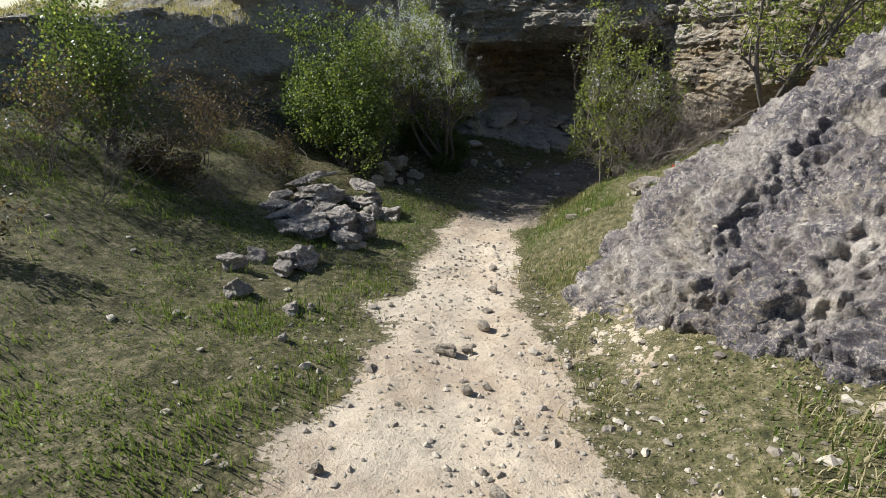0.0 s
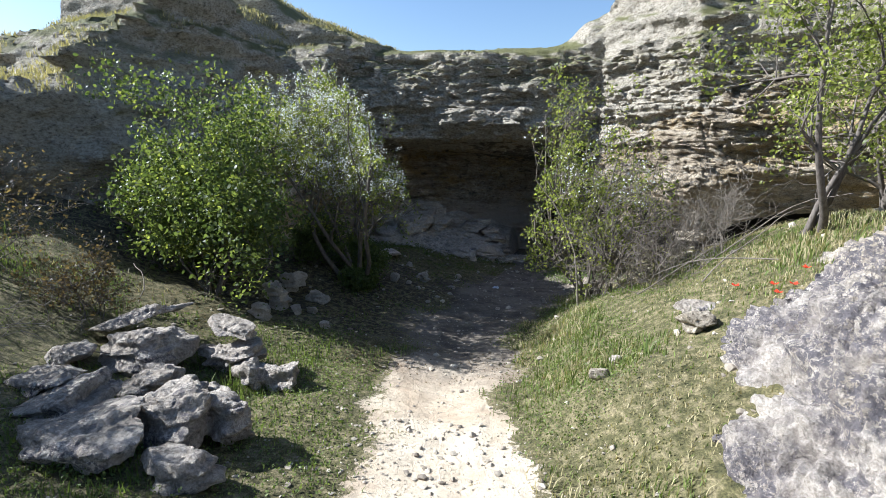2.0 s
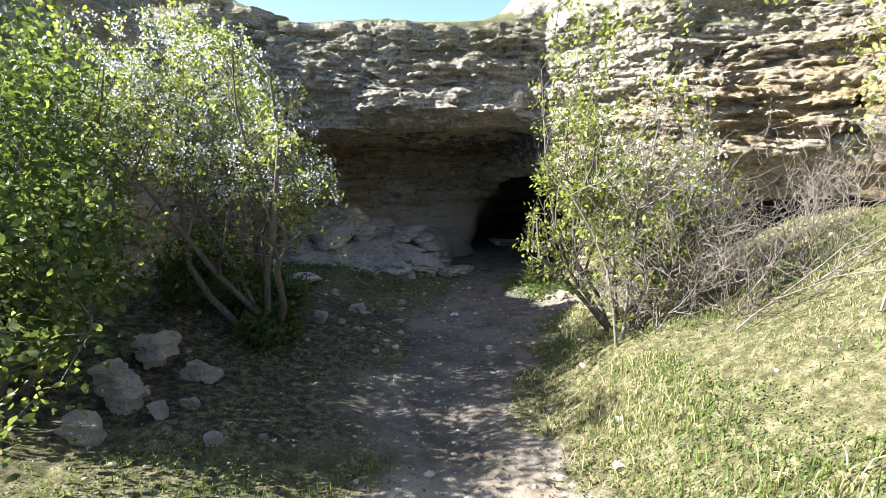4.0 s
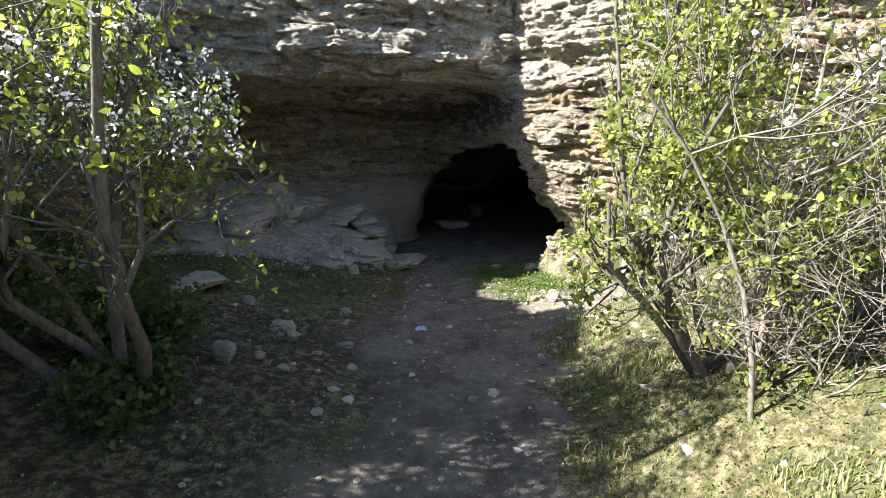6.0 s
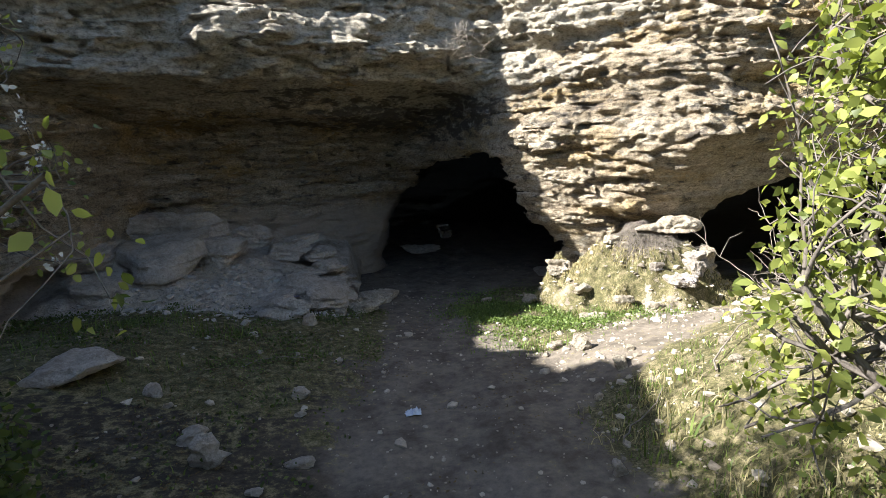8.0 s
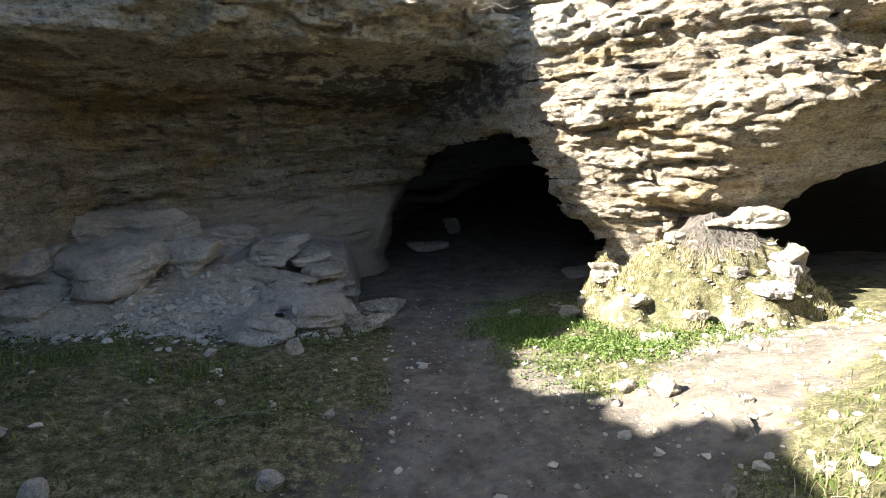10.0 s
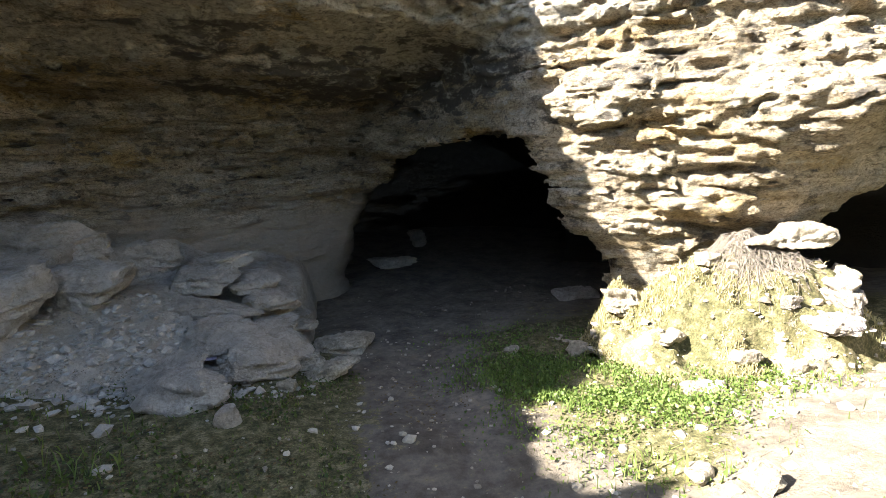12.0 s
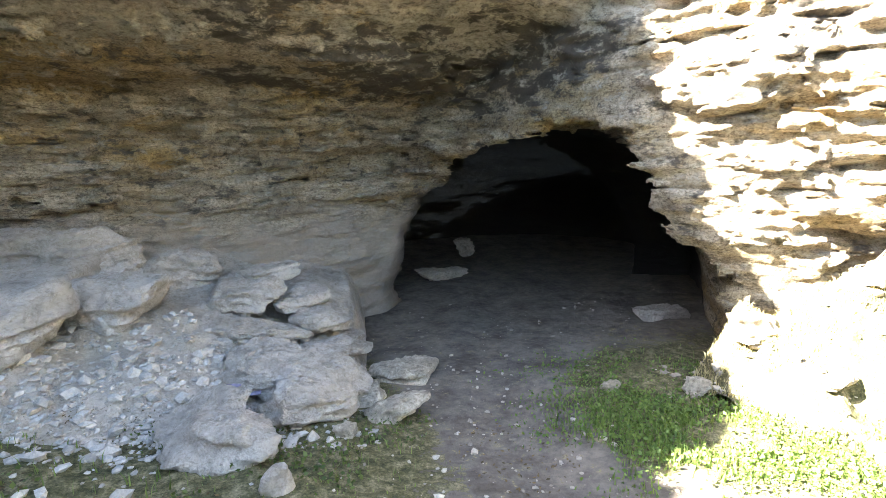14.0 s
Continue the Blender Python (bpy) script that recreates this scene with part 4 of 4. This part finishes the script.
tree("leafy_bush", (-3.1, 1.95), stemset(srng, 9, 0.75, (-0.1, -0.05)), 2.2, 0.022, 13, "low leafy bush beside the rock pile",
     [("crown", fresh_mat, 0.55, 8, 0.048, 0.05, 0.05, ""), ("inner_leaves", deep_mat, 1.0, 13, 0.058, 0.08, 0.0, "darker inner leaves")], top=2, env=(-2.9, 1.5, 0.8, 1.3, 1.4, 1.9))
# Added bush that thickens the first and keeps sun off the ground beside it.
tree("leafy_bush", (-3.8, 2.5), stemset(srng, 9, 0.7), 2.3, 0.022, 14, "tall leafy bush added behind the rock pile to shade the ground",
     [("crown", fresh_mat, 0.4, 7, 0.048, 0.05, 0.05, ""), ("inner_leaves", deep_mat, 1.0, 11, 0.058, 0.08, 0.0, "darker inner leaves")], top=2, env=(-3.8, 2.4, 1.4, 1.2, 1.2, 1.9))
tree("bare_tree", (1.44, 2.9), stemset(srng, 2, 0.04, (0.06, 0.05)), 3.0, 0.02, 27, "slender half-bare tree with pale bark and thin shoots",
     [("crown", fresh_mat, 0.35, 2, 0.036, 0.05, 0.2, ""), ("blossom", blossom_mat, 0.2, 3, 0.03, 0.04, 0.5, "white blossom")], bark=twig_mat, env=(1.5, 2.9, 1.6, 0.7, 0.6, 1.8))
tree("leafy_tree", (1.62, 3.42), stemset(srng, 7, 0.34, (0.0, 0.02)), 2.8, 0.03, 15, "many-stemmed young tree with bright yellow-green leaves",
     [("crown", fresh_mat, 0.34, 10, 0.044, 0.04, 0.05, "bright young leaves")], env=(1.68, 3.5, 1.4, 0.85, 0.8, 2.0))
tree("hillside_tree", (3.45, 1.95), stemset(srng, 5, 0.36, (-0.05, 0.1)), 2.7, 0.04, 16, "gnarled hillside tree with yellow-green spring leaves",
     [("crown", fresh_mat, 0.34, 7, 0.046, 0.05, 0.2, "")], env=(3.4, 2.1, 2.8, 1.3, 1.2, 1.8))
tree("hillside_tree", (4.9, 3.6), stemset(srng, 4, 0.45), 2.2, 0.05, 17, "sparse hillside tree in young leaf",
     [("crown", fresh_mat, 0.55, 4, 0.05, 0.08, 0.2, "")])
tree("hillside_bush", (-4.3, -1.6), stemset(srng, 7, 0.5), 1.5, 0.035, 18, "hillside bush with green and yellowish leaves",
     [("crown", deep_mat, 0.8, 6, 0.05, 0.08, 0.0, ""), ("young_leaves", fresh_mat, 0.4, 3, 0.045, 0.08, 0.3, "yellowish young leaves")], top=2)
tree("reddish_shrub", (-3.5, -1.5), stemset(srng, 5, 0.6), 0.6, 0.015, 19, "small shrub with reddish brown leaves",
     [("crown", rust_mat, 0.8, 4, 0.04, 0.05, 0.1, "")], top=2)
tree("ledge_shrub", (-4.6, 3.2), stemset(srng, 4, 0.5), 1.3, 0.02, 20, "thin sunlit shrub before the shaded cliff",
     [("crown", fresh_mat, 0.4, 3, 0.045, 0.06, 0.2, "")], top=2)
for i, (bx0, by0, hh) in enumerate([(1.75, 2.75, 1.0), (2.3, 3.1, 1.2), (2.6, 4.1, 1.0), (2.9, 2.6, 0.9), (2.0, 3.9, 0.8), (1.95, 3.3, 1.3), (2.5, 3.6, 1.2), (2.2, 2.5, 0.9), (1.65, 3.05, 0.7)]):
    tree("dry_brush", (bx0, by0), stemset(srng, 9, 0.9), hh, 0.007, 70 + i, "tangle of bare grey dead twigs on the bank", bark=twig_mat, top=2)
for i, (bx0, by0, hh) in enumerate([(-2.6, -3.9, 0.5), (-4.0, -2.6, 1.1), (-3.9, -0.6, 0.9), (-4.6, 0.3, 1.0), (-3.3, 0.4, 0.6), (-4.9, -1.2, 1.2)]):
    tree("dry_shrub", (bx0, by0), stemset(srng, 9, 0.75), hh, 0.008, 50 + i, "brown half-dead shrub on the grassy slope",
         [("crown", rust_mat, 0.5, 2, 0.035, 0.05, 0.1, "")], bark=bark_mat, top=2)


def twig_heap(cx, cy, rx, ry, n, seed):
    rng = np.random.default_rng(seed)
    lines = []
    for _ in range(n):
        r, a, t = math.sqrt(rng.random()), rng.uniform(0, 6.28), rng.uniform(0, 6.28)
        u = np.linspace(-0.5, 0.5, 5) * rng.uniform(0.16, 0.5)
        px = cx + rx * r * math.cos(a) + u * math.cos(t) + rng.normal(size=5) * 0.012
        py = cy + ry * r * math.sin(a) + u * math.sin(t) + rng.normal(size=5) * 0.012
        q = ((px - cx) / rx) ** 2 + ((py - cy) / ry) ** 2
        pz = np.maximum(mound_z(px, py), ground_z(px, py)) + 0.16 * np.clip(1 - q, 0, 1) * rng.uniform(0.3, 1.0) + 0.01
        lines.append((np.stack([px, py, pz], 1), 0.0036 * np.linspace(1, 0.5, 5)))
    return tagged(new("dry_twigs", mesh_of("dry_twigs", *tubes(lines, 3), twig_mat)), "heap of dry brown twigs on the mound", "twigs", kind="stuff")


twig_heap(3.72, 8.12, 0.48, 0.34, 700, 41)
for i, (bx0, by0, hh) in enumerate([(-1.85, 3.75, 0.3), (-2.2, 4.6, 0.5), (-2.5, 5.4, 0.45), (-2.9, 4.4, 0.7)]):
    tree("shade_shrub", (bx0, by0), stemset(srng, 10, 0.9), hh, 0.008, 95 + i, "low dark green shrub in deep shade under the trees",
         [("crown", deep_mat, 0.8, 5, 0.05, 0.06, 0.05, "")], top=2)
tree("dry_brush", (-2.6, -1.3), stemset(srng, 6, 1.0), 0.7, 0.006, 42, "dead brown stalks beside the rock pile", bark=twig_mat, top=2)
tree("dry_brush", (-3.2, -2.6), stemset(srng, 8, 1.0), 0.9, 0.007, 43, "dead brown stalks on the grassy slope", bark=twig_mat, top=2)


def blades(points, height, seed, width=0.006, lean=0.5, z=ground_full):
    rng = np.random.default_rng(seed)
    n = len(points)
    a = rng.uniform(0, 6.28, n)
    side = np.stack([np.cos(a), np.sin(a), np.zeros(n)], 1)
    b = rng.uniform(0, 6.28, n)
    bend = np.stack([np.cos(b), np.sin(b), np.zeros(n)], 1) * (rng.random(n) * lean)[:, None]
    h = height * rng.uniform(0.5, 1.35, n)
    root = np.stack([points[:, 0], points[:, 1], z(points[:, 0], points[:, 1]) - 0.01], 1)
    up = np.array([[0, 0, 1.0]])
    w = width * rng.uniform(0.6, 1.4, n)[:, None]
    m = root + up * h[:, None] * 0.6 + bend * h[:, None] * 0.35
    t = root + up * (h * (1 - 0.25 * np.linalg.norm(bend, axis=1)))[:, None] + bend * h[:, None]
    p = np.stack([root - side * w, root + side * w, m + side * w * 0.7, m - side * w * 0.7, t], 1)
    k = (np.arange(n) * 5)[:, None]
    return p.reshape(-1, 3), np.concatenate([k + [[0, 1, 2]], k + [[0, 2, 3]], k + [[3, 2, 4]]])


def meadow(name, n, box, height, seed, mat, label, chance, width=0.006, lean=0.6):
    rng = np.random.default_rng(seed)
    p = np.stack([rng.uniform(box[0], box[1], n), rng.uniform(box[2], box[3], n)], 1)
    p = p[rng.random(n) < chance(p[:, 0], p[:, 1])]
    hh = height * (0.55 + 0.9 * ramp(-0.4, 0.6, fbm(p[:, 0] * 1.5, p[:, 1] * 1.5, 0, 3, 91)))
    v, f = blades(p, hh, seed, width, lean)
    return tagged(new(name, mesh_of(name, v, f, mat)), label, "grass", kind="stuff")


def off_rock(x, y):
    return (outcrop_z(x, y) < ground_full(x, y) + 0.02) * (np.maximum(bank_z(x, y), mound_z(x, y)) < ground_full(x, y) + 0.05)


lush = lambda x, y: (1 - 0.75 * humus_shade(x, y)) * turf_amount(x, y) ** 1.5 * off_rock(x, y) * (0.25 + 0.75 * ramp(-0.35, 0.35, fbm(x * 0.9, y * 0.9, 0, 3, 92)))
meadow("grass", 300000, (-6, 5, -5.2, 9.8), 0.05, 51, grass_mat, "short green grass over the slopes", lambda x, y: lush(x, y) * np.interp(y, [-5, 3, 5, 10], [1, 0.9, 0.5, 0.45]), width=0.0042)
meadow("dry_grass", 70000, (-6, 5, -5.2, 8.5), 0.06, 52, dry_mat, "dry straw-coloured grass among the green", lambda x, y: 0.8 * lush(x + 7, y) * turf_amount(x, y) * np.interp(x, [-3, 0.5, 2], [0.35, 0.45, 1]), width=0.004, lean=0.9)
clump = lambda x, y: turf_amount(x, y) * off_rock(x, y) * (vnoise(x * 2.3, y * 2.3, 0, 93) > 0.55)
meadow("tall_grass", 20000, (-6, 5, -4.5, 8), 0.12, 53, grass_mat, "taller tufts of fresh grass", clump, width=0.006, lean=0.7)


def weeds(name, n, box, seed, mat, size, chance, label):
    rng = np.random.default_rng(seed)
    p = np.stack([rng.uniform(box[0], box[1], n), rng.uniform(box[2], box[3], n)], 1)
    p = p[rng.random(n) < chance(p[:, 0], p[:, 1])]
    z = ground_full(p[:, 0], p[:, 1]) + rng.uniform(0.005, 0.06, len(p))
    v, f = leaves(np.column_stack([p, z]), size, seed, 0.7, -0.4, simple=True)
    return tagged(new(name, mesh_of(name, v, f, mat)), label, "weeds", kind="stuff")


weeds("low_weeds", 260000, (-5, 5, -5, 9.8), 61, grass_mat, 0.019, lambda x, y: lush(x + 3, y + 2) * turf_amount(x, y), "low broad-leaved weeds in the turf")
cave_grass = lambda x, y: np.minimum(1, np.exp(-(((x - 1.85) / 0.6) ** 2 + ((y - 8.2) / 1.05) ** 2) * 1.1) + 0.8 * np.exp(-(((x - 2.6) / 0.7) ** 2 + ((y - 7.55) / 0.4) ** 2))) * ramp(-0.55, 0.25, fbm(x * 2.2, y * 2.2, 0, 3, 98))
meadow("cave_grass", 34000, (0.7, 3.9, 6.6, 10.2), 0.055, 54, lush_mat, "bright green grass patch before the cave", cave_grass, width=0.0045)
weeds("cave_weeds", 60000, (0.7, 3.9, 6.6, 10.2), 62, lush_mat, 0.028, cave_grass, "bright low weeds before the cave")


def mound_blades():
    rng = np.random.default_rng(77)
    p = np.stack([rng.uniform(2.3, 4.7, 40000), rng.uniform(6.9, 9.2, 40000)], 1)
    p = p[(mound_z(p[:, 0], p[:, 1]) > ground_full(p[:, 0], p[:, 1])) & (rng.random(40000) < ramp(-0.5, 0.3, vnoise(p[:, 0] * 4, p[:, 1] * 4, 0, 78)))]
    v, f = blades(p, np.full(len(p), 0.05), 78, 0.004, 0.9, mound_z)
    return tagged(new("mound_grass", mesh_of("mound_grass", v, f, dry_mat)), "thin dry grass over the earth mound", "grass", kind="stuff")


mound_blades()

rrng = np.random.default_rng(88)
rp = rim_pts[rrng.random(len(rim_pts)) < 0.9]
rp = np.repeat(rp, 4, 0) + rrng.normal(size=(len(rp) * 4, 3)) * (0.07, 0.07, 0.02)
rp = rp[ramp(-0.3, 0.3, fbm(rp[:, 0], rp[:, 1], 0, 2, 89)) > rrng.random(len(rp)) * 0.8][:60000]
v, f = blades(rp, np.full(len(rp), 0.09), 90, 0.009, 0.9, lambda x, y: rp[:, 2])
tagged(new("rim_grass", mesh_of("rim_grass", v, f, dry_mat)), "dry grass fringe along the cliff rim", "grass", kind="stuff")

tree("hanging_roots", (1.5, 9.12, 2.75), [np.array([srng.normal() * 0.3, srng.normal() * 0.2 - 0.15, -1.0]) for _ in range(14)], 0.5, 0.004, 91, "dry roots hanging from the overhang lip", bark=twig_mat, top=1)


def poppy(x, y, seed):
    ob = new("poppy")
    z = float(ground_full(np.array(x), np.array(y)))
    ob.location = (x, y, z - 0.01)
    part("stem", mesh_of("stem", *tubes([([(0, 0, 0), (0.01, 0, 0.06), (0.0, 0.01, 0.13)], [0.002, 0.002, 0.0015])], 4), grass_mat), ob)
    for k in range(4):
        a = k * math.pi / 2 + seed
        c, s1 = math.cos(a), math.sin(a)
        q = np.array([(0, 0, 0), (0.02, -0.016, 0.008), (0.036, 0, 0.02), (0.02, 0.016, 0.008)])
        q = np.stack([q[:, 0] * c - q[:, 1] * s1, q[:, 0] * s1 + q[:, 1] * c + 0.01, q[:, 2] + 0.13], 1)
        part("petal", mesh_of("petal", q, [(0, 1, 2), (0, 2, 3)], poppy_mat), ob)
    return tagged(ob, "small red poppy in the sunlit grass", "flower", "poppies on the bank")


for i, (x, y) in enumerate([(2.62, 0.62), (2.7, 0.5), (2.58, 0.45), (2.45, 0.85), (2.85, 0.7)]):
    poppy(x, y, i * 0.7)

# ---- litter and straw ----
straw = lambda x, y: 0.75 * off_rock(x, y) * turf_amount(x, y) * ramp(-0.3, 0.3, fbm(x * 1.8, y * 1.8, 2, 3, 98))
meadow("straw_grass", 60000, (0.7, 4.6, -4.8, 5.5), 0.07, 55, dry_mat, "pale dry straw over the sunlit bank", straw, width=0.004, lean=1.1)


def fallen_leaves(name, n, box, seed, mat, label):
    rng = np.random.default_rng(seed)
    p = np.stack([rng.uniform(box[0], box[1], n), rng.uniform(box[2], box[3], n)], 1)
    p = p[rng.random(n) < ramp(-0.3, 0.4, fbm(p[:, 0] * 1.3, p[:, 1] * 1.3, 6, 3, 99)) * (0.25 + 0.75 * turf_amount(p[:, 0], p[:, 1]))]
    z = np.maximum(ground_full(p[:, 0], p[:, 1]), bank_z(p[:, 0], p[:, 1])) + 0.008
    v, f = leaves(np.column_stack([p, z]), 0.03, seed, 0.5, 0.0, simple=True)
    v[:, 2] = np.repeat(z, 4) + (v[:, 2] - np.repeat(z, 4)) * 0.3
    return tagged(new(name, mesh_of(name, v, f, mat)), label, "leaf litter", kind="stuff")


# Real litter, but laid thick and dark so its colour adds to the shade.
fallen_leaves("leaf_litter", 60000, (-4, 1.2, 0.8, 9.2), 71, rust_mat, "brown fallen leaves, dense and dark to deepen the shade on the ground")
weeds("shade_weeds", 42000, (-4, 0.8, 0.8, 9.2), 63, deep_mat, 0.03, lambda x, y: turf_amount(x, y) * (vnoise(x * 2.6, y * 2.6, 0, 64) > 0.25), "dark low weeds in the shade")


def crumpled(name, x, y, z, w, d, seed, mat, label, category):
    n = 18
    u, v = np.meshgrid(np.linspace(-0.5, 0.5, n), np.linspace(-0.5, 0.5, n), indexing="ij")
    X, Y = u * w * (1 + 0.2 * vnoise(u * 3, v * 3, 0, seed)), v * d * (1 + 0.25 * vnoise(u * 3, v * 3, 4, seed))
    Z = 0.02 + 0.05 * np.abs(fbm(u * 5, v * 5, 0, 3, seed)) * (1 - 3 * (u * u + v * v)).clip(0, 1)
    i = (np.arange(n - 1)[:, None] * n + np.arange(n - 1)[None]).ravel()
    ob = new(name, mesh_of(name, np.stack([X, Y, Z], -1).reshape(-1, 3), np.stack([i, i + n, i + n + 1, i + 1], 1), mat))
    solid = ob.modifiers.new("thickness", "SOLIDIFY")
    solid.thickness = 0.004
    ob.location = (x, y, z)
    return tagged(ob, label, category)


def cloth_material(name, a, b):
    m, nt, bs = material(name, 0.85)
    nt.links.new(colours(nt, noisy(nt, place(nt), 30, 5), [(0.35, a), (0.65, b)]), bs.inputs["Base Color"])
    return m


crumpled("rag", -1.0, 9.38, on_bank(-1.0, 9.38), 0.34, 0.24, 5, cloth_material("faded_purple_cloth", (0.1, 0.085, 0.13), (0.26, 0.23, 0.3)), "faded purple-grey rag on the rubble", "rag")
crumpled("plastic_scrap", 0.1, 5.85, float(ground_full(np.array(0.1), np.array(5.85))), 0.12, 0.07, 6, cloth_material("pale_plastic", (0.4, 0.45, 0.55), (0.7, 0.72, 0.75)), "crumpled pale plastic scrap on the track", "litter")
rock("stone", 1.53, 0.5, 0.09, 0.08, 455, boulder_mat, "small dark stone in the sunlit grass", levels=3)

mound_side = lambda x, y: np.exp(-(((x - 2.75) / 0.45) ** 2 + ((y - 8.2) / 0.6) ** 2)) * 1.1
meadow("mound_foot_grass", 14000, (1.9, 3.6, 7.0, 9.4), 0.06, 56, lush_mat, "bright grass at the foot of the mound", mound_side, width=0.0045)
weeds("mound_foot_weeds", 14000, (1.9, 3.6, 7.0, 9.4), 65, lush_mat, 0.028, mound_side, "bright weeds at the foot of the mound")


def stalk(x, y, turn, length, rise, seed, mat=None):
    """One dry stalk or fallen stick, lying bent over the ground."""
    rng = np.random.default_rng(seed)
    t = np.linspace(0, 1, 9)
    px = x + np.cos(turn) * length * t + 0.03 * np.cumsum(rng.normal(size=9))
    py = y + np.sin(turn) * length * t + 0.03 * np.cumsum(rng.normal(size=9))
    pz = np.maximum(ground_full(px, py), ground_full(px, py)) + 0.02 + rise * np.sin(t * 2.2)
    ob = new("dry_stalk", mesh_of("dry_stalk", *tubes([(np.stack([px, py, pz], 1), 0.007 * (1 - 0.6 * t))], 5), mat or twig_mat))
    return tagged(ob, "long bent dry stalk lying over the grass", "stalk", "dry stalks on the slopes")


for i, (x, y, a, l, r) in enumerate([(2.4, 1.6, 0.5, 1.3, 0.25), (2.0, 2.1, 0.2, 1.2, 0.2), (2.6, 2.3, -0.4, 1.4, 0.3), (3.0, 1.4, 2.6, 1.0, 0.22), (1.9, 3.0, 0.3, 1.5, 0.35), (2.2, 3.6, -0.1, 1.3, 0.3), (-3.2, 0.9, 2.4, 0.9, 0.2), (-3.0, -0.3, 0.4, 0.8, 0.12), (1.9, 5.0, 0.3, 0.9, 0.1), (-2.5, -2.0, 1.1, 0.8, 0.1), (1.2, 4.9, 0.5, 0.6, 0.05), (-1.2, 6.9, 0.2, 0.5, 0.03)]):
    stalk(x, y, a, l, r, 500 + i)
